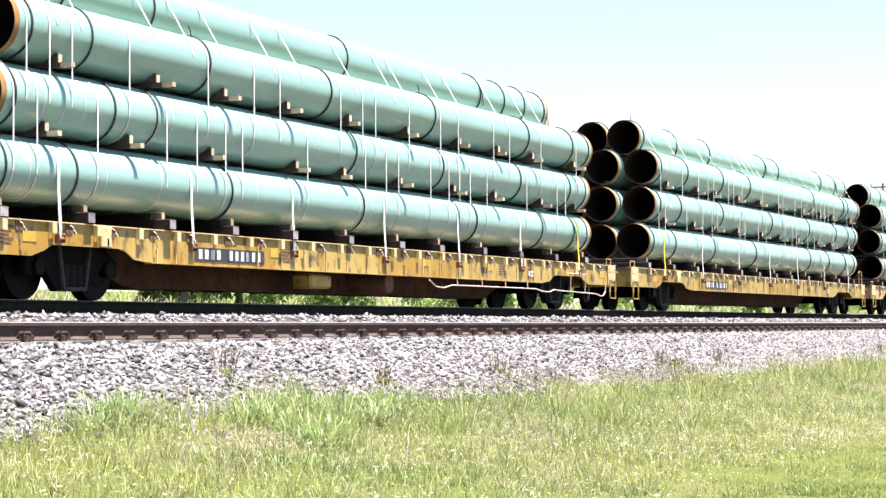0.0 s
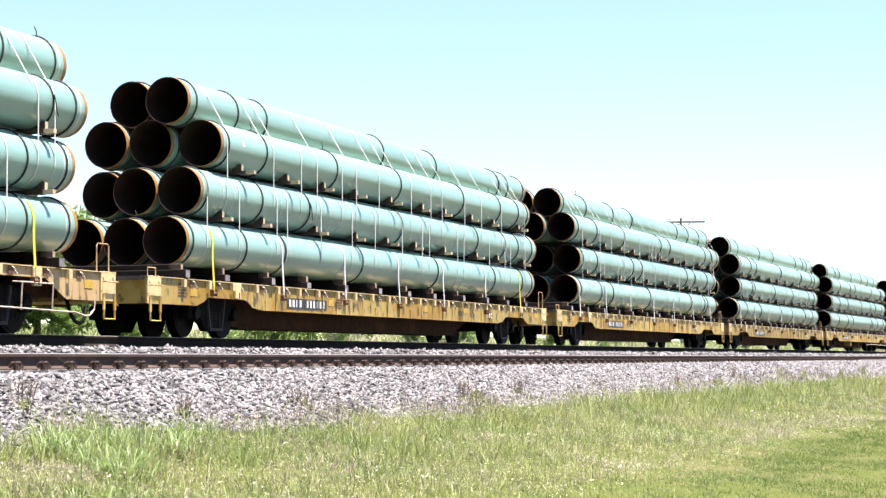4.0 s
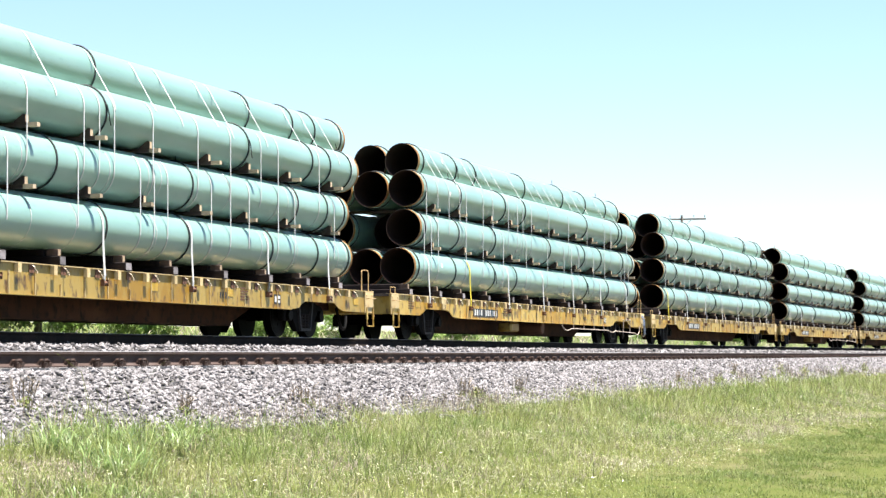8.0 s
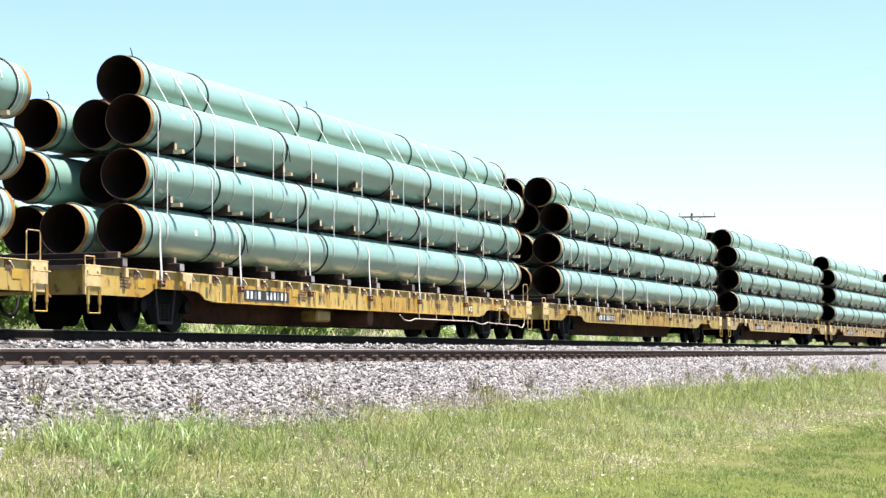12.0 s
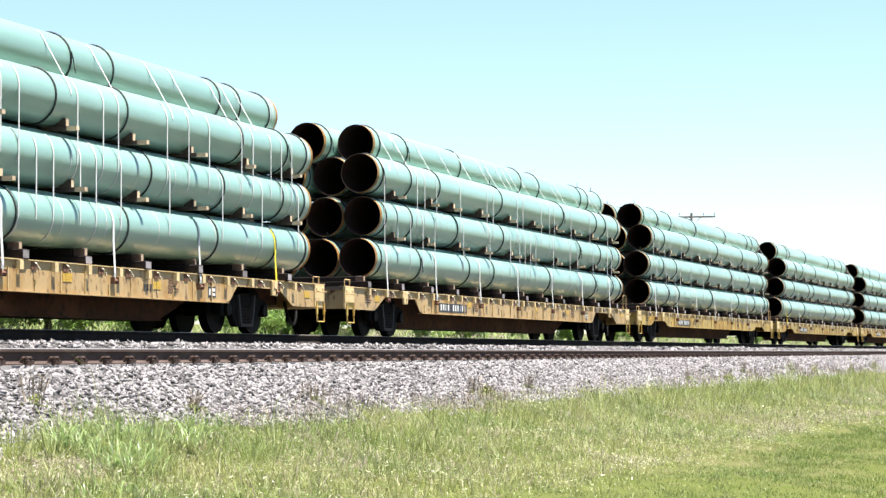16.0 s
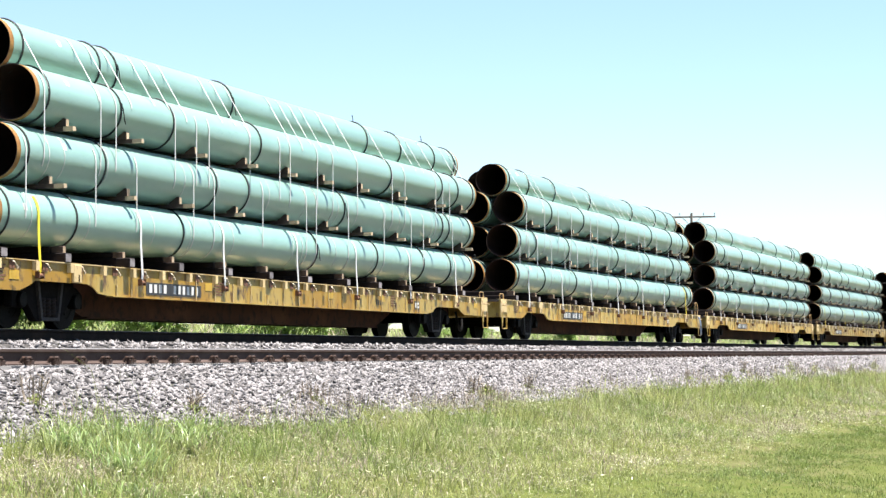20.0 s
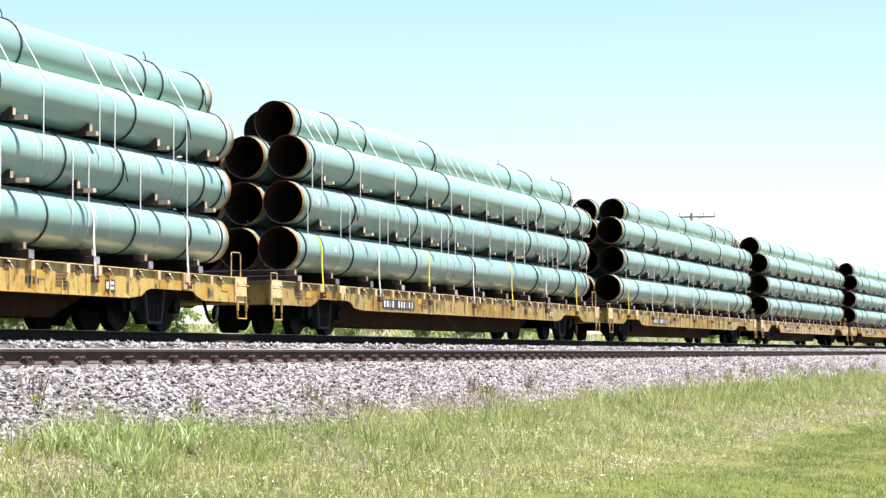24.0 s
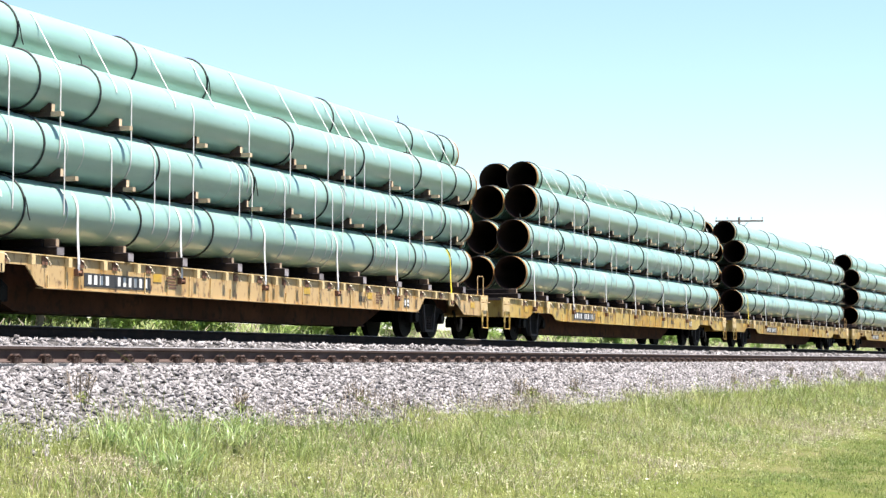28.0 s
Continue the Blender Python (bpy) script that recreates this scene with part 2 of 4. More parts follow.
def disc(bm, y0, y1, r, x=0.0, z=0.0, n=24, hole=0.0):
    """A round plate or ring with its axis along y."""
    loops = [[bm.verts.new((x + rr * math.cos(a), y, z + rr * math.sin(a))) for a in (2 * math.pi * k / n for k in range(n))] for rr, y in ((r, y0), (r, y1))]
    for k in range(n):
        bm.faces.new((loops[0][k], loops[0][(k + 1) % n], loops[1][(k + 1) % n], loops[1][k]))
    if hole:
        inner = [[bm.verts.new((x + hole * math.cos(a), y, z + hole * math.sin(a))) for a in (2 * math.pi * k / n for k in range(n))] for y in (y0, y1)]
        for k in range(n):
            j = (k + 1) % n
            bm.faces.new((loops[0][j], loops[0][k], inner[0][k], inner[0][j]))
            bm.faces.new((loops[1][k], loops[1][j], inner[1][j], inner[1][k]))
            bm.faces.new((inner[0][j], inner[0][k], inner[1][k], inner[1][j]))
    else:
        bm.faces.new(loops[0][::-1]), bm.faces.new(loops[1])
    return bm


def mesh_of(name, bm, *mats, smooth=False):
    me = bpy.data.meshes.new(name)
    bmesh.ops.recalc_face_normals(bm, faces=bm.faces[:])
    bm.to_mesh(me)
    bm.free()
    for m in mats:
        me.materials.append(m)
    if smooth:
        me.polygons.foreach_set("use_smooth", [True] * len(me.polygons))
        me.set_sharp_from_angle(angle=radians(35))
    return me


def under(name, me, parent, at=(0, 0, 0), turn=(0, 0, 0), label=""):
    ob = new(name, me)
    ob.parent = parent
    ob.matrix_basis = pose(*at, *turn)
    return tagged(ob, label) if label else ob


def part(name, bm, mat, parent, label="", at=(0, 0, 0), smooth=False):
    return under(name, mesh_of(name, bm, mat, smooth=smooth), parent, at, label=label)


def big_mesh(name, verts, faces, mat, smooth=False):
    """A mesh from arrays: verts (n, 3), faces (m, 3)."""
    me = bpy.data.meshes.new(name)
    me.vertices.add(len(verts))
    me.vertices.foreach_set("co", np.ascontiguousarray(verts, dtype=np.float32).ravel())
    me.loops.add(faces.size)
    me.loops.foreach_set("vertex_index", np.ascontiguousarray(faces, dtype=np.int32).ravel())
    me.polygons.add(len(faces))
    me.polygons.foreach_set("loop_start", np.arange(0, faces.size, 3, dtype=np.int32))
    me.update(calc_edges=True)
    me.materials.append(mat)
    if smooth:
        me.polygons.foreach_set("use_smooth", [True] * len(me.polygons))
    return me


# ---------------------------------------------------------------- the lie of the land
RADIUS = 3707.0


def arc(s, d):
    """The place s metres along the curve and d metres out from the tripod."""
    a = s / RADIUS
    return (RADIUS + d) * np.sin(a), (RADIUS + d) * np.cos(a) - RADIUS


def on_track(s, d, z):
    x, y = arc(s, d)
    return pose(x, y, z, 0, 0, -math.degrees(s / RADIUS))


NEAR_D, NEAR_TOP = 12.06, 1.712    # middle of the empty track, top of its rails
TRAIN_D, TRAIN_TOP = 17.50, 2.075  # middle of the train's track, top of its rails
LAND = [(-900, -1.0), (-60, -0.3), (-12, -0.1), (0, 0.0), (2, 0.06), (5, 0.24), (7.4, 0.58), (8.4, 0.76), (9.05, 0.87), (10.55, 1.475), (13.7, 1.50), (14.4, 1.52),
        (15.5, 1.815), (19.2, 1.84), (19.6, 1.82), (21.0, 1.25), (25, 1.2), (33, 2.25), (60, 3.7), (120, 6.0), (400, 9.0), (2500, 9.0)]


def land_z(d):
    return np.interp(d, [a for a, _ in LAND], [b for _, b in LAND])


def lumps(s, d):
    """Soft unevenness of the grass bank."""
    return 0.05 * np.sin(s * 0.9 + d * 0.7) * np.sin(d * 1.3 - s * 0.31) + 0.03 * np.sin(s * 2.3 + 1.0) * np.sin(d * 2.9)


def build_ground():
    ds = np.concatenate([[-900, -300, -120, -60, -30, -12], np.arange(-6, 8.9, 0.4), [9.0, 9.2, 9.6, 10.55, 12, 13.7, 14.4, 15.0, 15.5, 17.5, 19.2, 19.6, 20.3, 21, 23, 26, 32, 45, 60, 100, 200, 400, 900, 2500]])
    ss = np.concatenate([[-1200, -500, -200, -100, -50], np.arange(-20, 160, 1.0), np.arange(160, 400, 10), [450, 550, 700, 1000, 1500, 2500]])
    S, D = np.meshgrid(ss, ds, indexing="ij")
    Z = land_z(D) + np.where((D < 9.1) & (D > -8) & (S > -20) & (S < 160), lumps(S, D), 0)
    X, Y = arc(S, D)
    v = np.stack([X, Y, Z], -1).reshape(-1, 3)
    n, m = len(ss), len(ds)
    i, j = np.meshgrid(np.arange(n - 1), np.arange(m - 1), indexing="ij")
    a = (i * m + j).ravel()
    f = np.concatenate([np.stack([a, a + m, a + m + 1], -1), np.stack([a, a + m + 1, a + 1], -1)])
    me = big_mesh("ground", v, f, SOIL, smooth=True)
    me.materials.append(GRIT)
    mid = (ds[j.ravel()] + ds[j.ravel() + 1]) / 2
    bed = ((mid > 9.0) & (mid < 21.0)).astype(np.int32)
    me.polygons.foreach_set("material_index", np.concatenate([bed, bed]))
    tagged(new("ground", me), "grassy railway bank with pale crushed stone beds under two tracks", "ground", kind="structure")


def sweep(profile, d, z, s0, s1, step):
    bm = bmesh.new()
    rings = []
    for s in np.arange(s0, s1 + step / 2, step):
        rings.append([bm.verts.new((*arc(s, d + y), z + h)) for y, h in profile])
    k = len(profile)
    faces = []
    for a, b in zip(rings, rings[1:]):
        for i in range(k):
            f = bm.faces.new((a[i], a[(i + 1) % k], b[(i + 1) % k], b[i]))
            f.material_index = 1 if min(profile[i][1], profile[(i + 1) % k][1]) > -0.012 else 0
    bm.faces.new(rings[0][::-1]), bm.faces.new(rings[-1])
    return bm


RAIL = [(-0.030, 0.0), (0.030, 0.0), (0.037, -0.010), (0.036, -0.038), (0.012, -0.055), (0.009, -0.145), (0.030, -0.160), (0.076, -0.172), (0.076, -0.185),
        (-0.076, -0.185), (-0.076, -0.172), (-0.030, -0.160), (-0.009, -0.145), (-0.012, -0.055), (-0.036, -0.038), (-0.037, -0.010)]


def build_rails():
    rails = []
    for d, top, label in ((NEAR_D, NEAR_TOP, "brown rusty steel rail with a polished head on ballast"), (TRAIN_D, TRAIN_TOP, "steel rail coloured dark for the shade under the passing freight train")):
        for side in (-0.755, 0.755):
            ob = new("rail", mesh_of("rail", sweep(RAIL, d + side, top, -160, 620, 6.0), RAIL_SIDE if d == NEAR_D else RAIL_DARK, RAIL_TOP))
            rails.append(tagged(ob, label, "rail", kind="structure"))
    return rails


TIE = 0.611
CLIP_S0 = 20.56


def build_clips(rails):
    """Bent spring clips on the near rail, one at each tie, and a shoulder that holds it."""
    for side in (-1,):
        bm = bmesh.new()
        box(bm, -0.05, 0.05, side * 0.070, side * 0.105, -0.21, -0.128)
        for x in (-0.045, 0.045):
            rod(bm, [(x, side * 0.035, -0.148), (x, side * 0.065, -0.108), (x * 1.1, side * 0.100, -0.106), (x * 1.2, side * 0.128, -0.135), (x * 1.05, side * 0.115, -0.172)], 0.023, 6)
        me = mesh_of("spring_clip", bm, CLIP)
        for k in range(-24, 120 if side < 0 else 90):
            s = CLIP_S0 + k * TIE
            ob = under("spring_clip", me, rails[0])
            ob.matrix_basis = on_track(s, NEAR_D - 0.755, NEAR_TOP)
    # sleepers, sunk to their tops in the stone
    bm = bmesh.new()
    for d, top, s0, s1 in ((NEAR_D, NEAR_TOP, -40, 200), (TRAIN_D, TRAIN_TOP, -40, 200)):
        for k in range(int((s0 - CLIP_S0) / TIE), int((s1 - CLIP_S0) / TIE)):
            m = on_track(CLIP_S0 + k * TIE, d, top)
            for v in {v for f in box(bm, -0.11, 0.11, -1.29, 1.29, -0.40, -0.192) for v in f.verts}:
                v.co = m @ v.co
    tagged(new("track_ties", mesh_of("track_ties", bm, CONCRETE)), "grey concrete track ties bedded in crushed stone", "ties", kind="stuff")


def rocks(count, rng):
    """Base shapes for crushed stone: blocks with knocked-off corners, 12 faces each."""
    v = np.array(list(product((-1, 1), (-1, 1), (-1, 1))), float) * 0.72
    f = np.array([(0, 1, 3), (0, 3, 2), (4, 6, 7), (4, 7, 5), (0, 4, 5), (0, 5, 1), (2, 3, 7), (2, 7, 6), (0, 2, 6), (0, 6, 4), (1, 5, 7), (1, 7, 3)])
    return [v * rng.uniform(0.55, 1.2, (8, 1)) + rng.normal(0, 0.20, (8, 3)) for _ in range(count)], f


def scatter_stones(name, label, s, d, size, rng):
    shapes, f = rocks(24, rng)
    n = len(s)
    base = np.array(shapes)[rng.integers(0, 24, n)]
    base = base * (size[:, None] * np.stack([rng.uniform(0.85, 1.8, n), rng.uniform(0.55, 1.0, n), rng.uniform(0.35, 0.7, n)], -1))[:, None, :]
    q = rng.normal(size=(n, 4)) * (0.35, 0.35, 1, 1) + (0, 0, 0, 0)
    q /= np.linalg.norm(q, axis=1)[:, None]
    x, y, z, w = q.T
    R = np.stack([1 - 2 * (y * y + z * z), 2 * (x * y - z * w), 2 * (x * z + y * w), 2 * (x * y + z * w), 1 - 2 * (x * x + z * z), 2 * (y * z - x * w), 2 * (x * z - y * w), 2 * (y * z + x * w), 1 - 2 * (x * x + y * y)], -1).reshape(n, 3, 3)
    X, Y = arc(s, d)
    P = np.stack([X, Y, land_z(d) + size * rng.uniform(-0.35, 0.50, n) - 0.030 * np.clip((d - 10.5) / 0.3, 0, 1) * (d < 13)], -1)
    v = np.einsum("nij,nkj->nki", R, base) + P[:, None, :]
    F = f[None] + (np.arange(n) * 8)[:, None, None]
    tagged(new(name, big_mesh(name, v.reshape(-1, 3), F.reshape(-1, 3), STONE)), label, "ballast", kind="stuff")


def build_ballast():
    rng = np.random.default_rng(5)
    def strip(n, s0, s1, d0, d1, lo, hi, power=1.0):
        return s0 + (s1 - s0) * rng.random(n) ** power, rng.uniform(d0, d1, n), rng.uniform(lo, hi, n)
    runs = [strip(50000, 12, 50, 8.9, 11.15, 0.016, 0.041), strip(25000, 50, 100, 8.9, 11.15, 0.025, 0.053), strip(10000, 100, 190, 9.0, 11.15, 0.04, 0.085),
            strip(1100, 12, 60, 8.55, 9.1, 0.02, 0.04), strip(5000, 12, 190, 11.4, 12.7, 0.03, 0.05),
            strip(7000, 14, 70, 14.9, 16.68, 0.03, 0.055), strip(6000, 70, 240, 14.9, 16.68, 0.04, 0.075)]
    s, d, size = (np.concatenate(c) for c in zip(*runs))
    keep = ~((d > 11.21) & (d < 11.45))
    scatter_stones("ballast_stones", "pale grey and pinkish crushed stone ballast along the tracks", s[keep], d[keep], size[keep], rng)


def blades(name, label, mat, s, d, height, width, lean, rng, category="grass", kind="stuff", curl=0.35, way=None):
    """Bent blades, three faces each; way: the bearing in which each one leans."""
    n = len(s)
    X, Y = arc(s, d)
    base = np.stack([X, Y, land_z(d) + np.where(d < 9.1, lumps(s, d), 0) - 0.01], -1)
    a = rng.uniform(0, 2 * math.pi, n)
    side = np.stack([np.cos(a), np.sin(a), 0 * a], -1) * (width / 2)[:, None]
    b = rng.uniform(0, 2 * math.pi, n) if way is None else way
    out = np.stack([np.cos(b), np.sin(b), 0 * b], -1) * (lean * height)[:, None]
    up = np.stack([0 * a, 0 * a, height], -1)
    mid = base + up * 0.6 + out * 0.45
    tip = base + up * (1 - curl * lean[:, None]) + out * 1.25
    v = np.stack([base - side, base + side, mid - side * 0.8, mid + side * 0.8, tip], 1)
    f = np.array([(0, 1, 3), (0, 3, 2), (2, 3, 4)])[None] + (np.arange(n) * 5)[:, None, None]
    return tagged(new(name, big_mesh(name, v.reshape(-1, 3), f.reshape(-1, 3), mat)), label, category, kind=kind)


def arches(name, label, mat, s, d, length, width, way, droop, rng):
    """Long blades that rise and bow over, four joints each."""
    n = len(s)
    X, Y = arc(s, d)
    base = np.stack([X, Y, land_z(d) + np.where(d < 9.1, lumps(s, d), 0) - 0.01], -1)
    out = np.stack([np.cos(way), np.sin(way), 0 * way], -1)
    side = np.stack([-np.sin(way), np.cos(way), 0 * way], -1) * (width / 2)[:, None]
    rows = []
    for t, broad in ((0.0, 0.8), (0.3, 1.0), (0.55, 0.95), (0.8, 0.7), (1.0, 0.12)):
        c = base + out * (length * droop * t ** 1.6)[:, None]
        c[:, 2] += length * (t - droop * 0.75 * t ** 2.6)
        rows += [c - side * broad, c + side * broad]
    v = np.stack(rows, 1)
    f = np.array([(2 * i + a, 2 * i + b, 2 * i + c) for i in range(4) for a, b, c in ((0, 1, 3), (0, 3, 2))])[None] + (np.arange(n) * 10)[:, None, None]
    return tagged(new(name, big_mesh(name, v.reshape(-1, 3), f.reshape(-1, 3), mat, smooth=True)), label, "grass", kind="stuff")


def tufts(rng, count, each, s0, s1, d0, d1, r0, r1):
    """Blades that stand in tufts and lean out of them: place, bearing, how far out, and the tuft's vigour."""
    cs, cd, cr = rng.uniform(s0, s1, count), d1 - (d1 - d0) * rng.random(count) ** 1.1, rng.uniform(r0, r1, count)
    vigour = np.exp(rng.normal(0, 0.42, count))
    k = rng.integers(0, count, count * each)
    a, r = rng.uniform(0, 2 * math.pi, len(k)), np.sqrt(rng.random(len(k)))
    return cs[k] + cr[k] * r * np.cos(a), cd[k] + cr[k] * r * np.sin(a), a + rng.normal(0, 0.5, len(k)), r, vigour[k]


def toe_line(s):
    """Where the grass meets the stones."""
    return 9.06 + 0.14 * np.sin(s * 0.83) + 0.11 * np.sin(s * 2.1 + 1) + 0.08 * np.sin(s * 5.3) + 0.05 * np.sin(s * 11.0 + 2)


def clumps(rng, s, d, count, lo, hi, d0, d1, r0, r1):
    """How deep each place lies in scattered soft patches, 0 to 1."""
    got = np.zeros(len(s))
    for x0, y0, r in zip(rng.uniform(lo, hi, count), rng.uniform(d0, d1, count), rng.uniform(r0, r1, count)):
        got = np.maximum(got, np.exp(-((s - x0) / (r * 1.7)) ** 2 - ((d - y0) / r) ** 2))
    return got


def bare_spot(s, d):
    """The patch of litter at the foot of the bank where little grows."""
    return ((s - 14.7) / 0.85) ** 2 + ((d - 8.05) / 0.30) ** 2 < 1


def build_grass():
    rng = np.random.default_rng(11)
    # a short sward all over, and taller tufts in it
    def sward(n, s0, s1, d0, d1):
        s, d = rng.uniform(s0, s1, n), d1 - (d1 - d0) * rng.random(n) ** 1.1
        return s, d, rng.uniform(0, 2 * math.pi, n), rng.random(n), np.full(n, 0.62)
    runs = [sward(62000, 10, 36, 3.5, 9.5), sward(66000, 36, 75, 0.3, 9.6), sward(48000, 75, 190, -6, 9.6), sward(90000, 14, 48, -1.0, 4.6),
            tufts(rng, 4200, 22, 10, 36, 3.5, 9.7, 0.05, 0.16), tufts(rng, 3300, 24, 36, 75, 0.3, 9.7, 0.08, 0.24), tufts(rng, 1500, 24, 75, 190, -6, 9.7, 0.15, 0.4), tufts(rng, 3400, 20, 14, 48, -1.0, 4.6, 0.06, 0.2)]
    s, d, way, r, vigour = (np.concatenate(c) for c in zip(*runs))
    toe = toe_line(s)
    keep = (d < toe + np.abs(rng.normal(0, 0.13, len(s))) - 0.05) & ~(bare_spot(s, d) & (rng.random(len(s)) < 0.85))
    s, d, way, r, vigour, toe = s[keep], d[keep], way[keep], r[keep], vigour[keep], toe[keep]
    patch = clumps(rng, s, d, 420, 8, 190, -6, 9.5, 0.3, 1.1)
    bank = np.clip((d - 5.0) / 3.0, 0, 1)
    h = rng.uniform(0.03, 0.078, len(s)) * (0.6 + 0.5 * patch + 0.85 * bank) * vigour * (1.25 - 0.45 * r) * rng.choice([0.7, 1, 1, 1, 1.25, 1.9], len(s))
    h *= (1 + 0.5 * np.clip((d - 4.5) / 2, 0, 1)) * (1 + 0.4 * bank * (s > 34))
    h = np.where(d < 5.0, np.clip(h, 0.025, 0.085), h)
    h *= np.clip((toe - d) / 0.8, 0.30, 1) ** (s > 19.5)
    w = rng.uniform(0.0035, 0.0075, len(s)) * np.where(s > 36, 1.8, 1.0) * np.where(s > 75, 1.7, 1.0) * np.where((d < 4.6) & (s < 48), 1.2, 1.0)
    lean = 0.08 + 0.45 * r + 0.8 * rng.random(len(s)) ** 3
    short = d < 4.3 + 0.5 * np.sin(s * 0.21) + 0.3 * np.sin(s * 0.7 + 1) + rng.normal(0, 0.45, len(s))
    for k, name, label, mat in ((~short, "grass", "yellow-green spring grass in tufts on the railway bank", BLADE), (short, "lawn_grass", "short even green grass at the foot of the bank", LAWN)):
        blades(name, label, mat, s[k], d[k], h[k], w[k], lean[k], rng, way=way[k])
    # dead blades in greyish patches among the green
    def field(n, s0, s1, d0, d1):
        return rng.uniform(s0, s1, n), d1 - (d1 - d0) * rng.random(n) ** 1.1
    s, d = (np.concatenate(c) for c in zip(field(70000, 10, 40, 5.2, 9.6), field(60000, 40, 130, 3.0, 9.6)))
    toe = toe_line(s)
    keep = (rng.random(len(s)) < 0.22 + 0.70 * clumps(rng, s, d, 140, 10, 130, 5.2, 9.5, 0.15, 0.6)) & (d < toe + np.abs(rng.normal(0, 0.2, len(s))))
    s, d, toe = s[keep], d[keep], toe[keep]
    blades("dead_grass", "pale straw-coloured dead grass in patches on the bank", HAY, s, d, rng.uniform(0.04, 0.17, len(s)) * np.where(s > 34, 1.3, 1) * np.clip((toe - d) / 0.7, 0.4, 1), rng.uniform(0.004, 0.008, len(s)) * np.where(s > 40, 1.8, 1), rng.uniform(0.2, 1.5, len(s)), rng, curl=0.5)
    # lush tufts that arch over, at the foot of the stones
    n = 6400
    cs, cd = rng.uniform(13, 66, 150), rng.uniform(6.4, 9.2, 150)
    cs[:16] = (17.3, 17.0, 16.4, 16.0, 17.7, 16.9, 17.2, 16.5, 16.1, 15.4, 17.6, 18.3, 15.9, 14.2, 13.7, 14.6)
    cd[:16] = (8.75, 8.90, 8.75, 8.65, 8.8, 8.3, 8.45, 8.1, 7.9, 7.7, 8.2, 8.5, 8.25, 8.95, 8.8, 9.1)
    k = np.where(rng.random(n) < 0.42, rng.integers(0, 16, n), rng.integers(0, 150, n))
    tall = np.where(k < 5, 1.2, np.where(k < 16, 1.25, 0.75))
    a, r = rng.uniform(0, 2 * math.pi, n), np.abs(rng.normal(0, 0.15, n))
    s, d = cs[k] + 1.3 * r * np.cos(a), np.minimum(cd[k] + r * np.sin(a), toe_line(cs[k]) + 0.1)
    tall *= rng.choice([0.6, 0.8, 1.0, 1.0, 1.3], n)
    arches("tall_grass", "tall lush green grass tufts bending over", LUSH, s, d, rng.uniform(0.10, 0.30, n) * tall, rng.uniform(0.005, 0.013, n), a + rng.normal(0, 0.8, n), rng.uniform(0.25, 1.0, n), rng)
    k = rng.random(n) < 0.14
    arches("bleached_blades", "bleached grass blades bent over among the tufts", HAY, s[k] + 0.05, d[k] - 0.03, rng.uniform(0.14, 0.34, k.sum()), rng.uniform(0.005, 0.010, k.sum()), rng.uniform(0, 2 * math.pi, k.sum()), rng.uniform(0.7, 1.15, k.sum()), rng)
    # small pale triangles that paint the sun's glints on the grass
    n = 80000
    s = np.concatenate([rng.uniform(10, 40, n // 2), rng.uniform(40, 130, n - n // 2)])
    d = 9.2 - np.concatenate([rng.uniform(0, 4.5, n // 2), rng.uniform(0, 6.5, n - n // 2)])
    X, Y = arc(s, d)
    c = np.stack([X, Y, land_z(d) + np.where(d < 9.1, lumps(s, d), 0) + rng.uniform(0.02, 0.15, n)], -1)
    r = (rng.uniform(0.006, 0.015, n) * np.where(s > 40, 1.6, 1))[:, None]
    e, g = rng.normal(size=(n, 3)) * (1, 1, 0.45), rng.normal(size=(n, 3)) * (1, 1, 0.45)
    v = np.stack([c - e * r, c + g * r * 0.6, c + e * r], 1).reshape(-1, 3)
    tagged(new("small_leaves", big_mesh("small_leaves", v, np.arange(n * 3).reshape(-1, 3), FLECK)), "pale yellow-green flecks standing for sun glints among the grass", "grass", kind="stuff")
    # dead litter lying on the bare patch
    n = 900
    a, r = rng.uniform(0, 2 * math.pi, n), np.sqrt(rng.random(n))
    blades("dead_litter", "grey-brown dead stalks lying on a bare patch", HAY, 14.7 + 0.95 * r * np.cos(a), 8.05 + 0.36 * r * np.sin(a), rng.uniform(0.03, 0.10, n), rng.uniform(0.004, 0.009, n), rng.uniform(1.0, 2.4, n), rng, "litter", curl=0.4)
    # dry stems at the foot of the stones and here and there on the bank
    n = 6800
    near = rng.random(n) < 0.38
    s = np.where(near, rng.choice([14.0, 17.5, 20.3, 22.0, 22.6, 23.9, 24.6, 27.2, 28.4, 28.9, 30.2, 30.8, 33.6, 36.0, 39.5, 44.0, 48.0, 54.6, 63.0, 69.0, 75.0], n) + rng.normal(0, 0.4, n), 12 + 118 * rng.random(n) ** 0.7)
    d = np.where(near, toe_line(s) + rng.normal(-0.05, 0.22, n), 9.3 - 4.6 * rng.random(n) ** 1.3)
    blades("dry_stems", "thin grey-brown dry weed stems along the ballast foot", STRAW, s, d, rng.uniform(0.08, 0.36, n) * np.where(s > 40, 1.3, 1), rng.uniform(0.004, 0.007, n) * np.where(s > 50, 1.5, 1), rng.uniform(0.05, 0.6, n), rng, "weeds")
    # the meadow on the far side of the train, green and straw-coloured
    n = 22000
    s = 14 + 236 * rng.random(n) ** 1.3
    d = rng.uniform(22, 44, n)
    h, w = rng.uniform(0.3, 0.95, n), rng.uniform(0.02, 0.05, n) * np.where(s > 90, 1.6, 1)
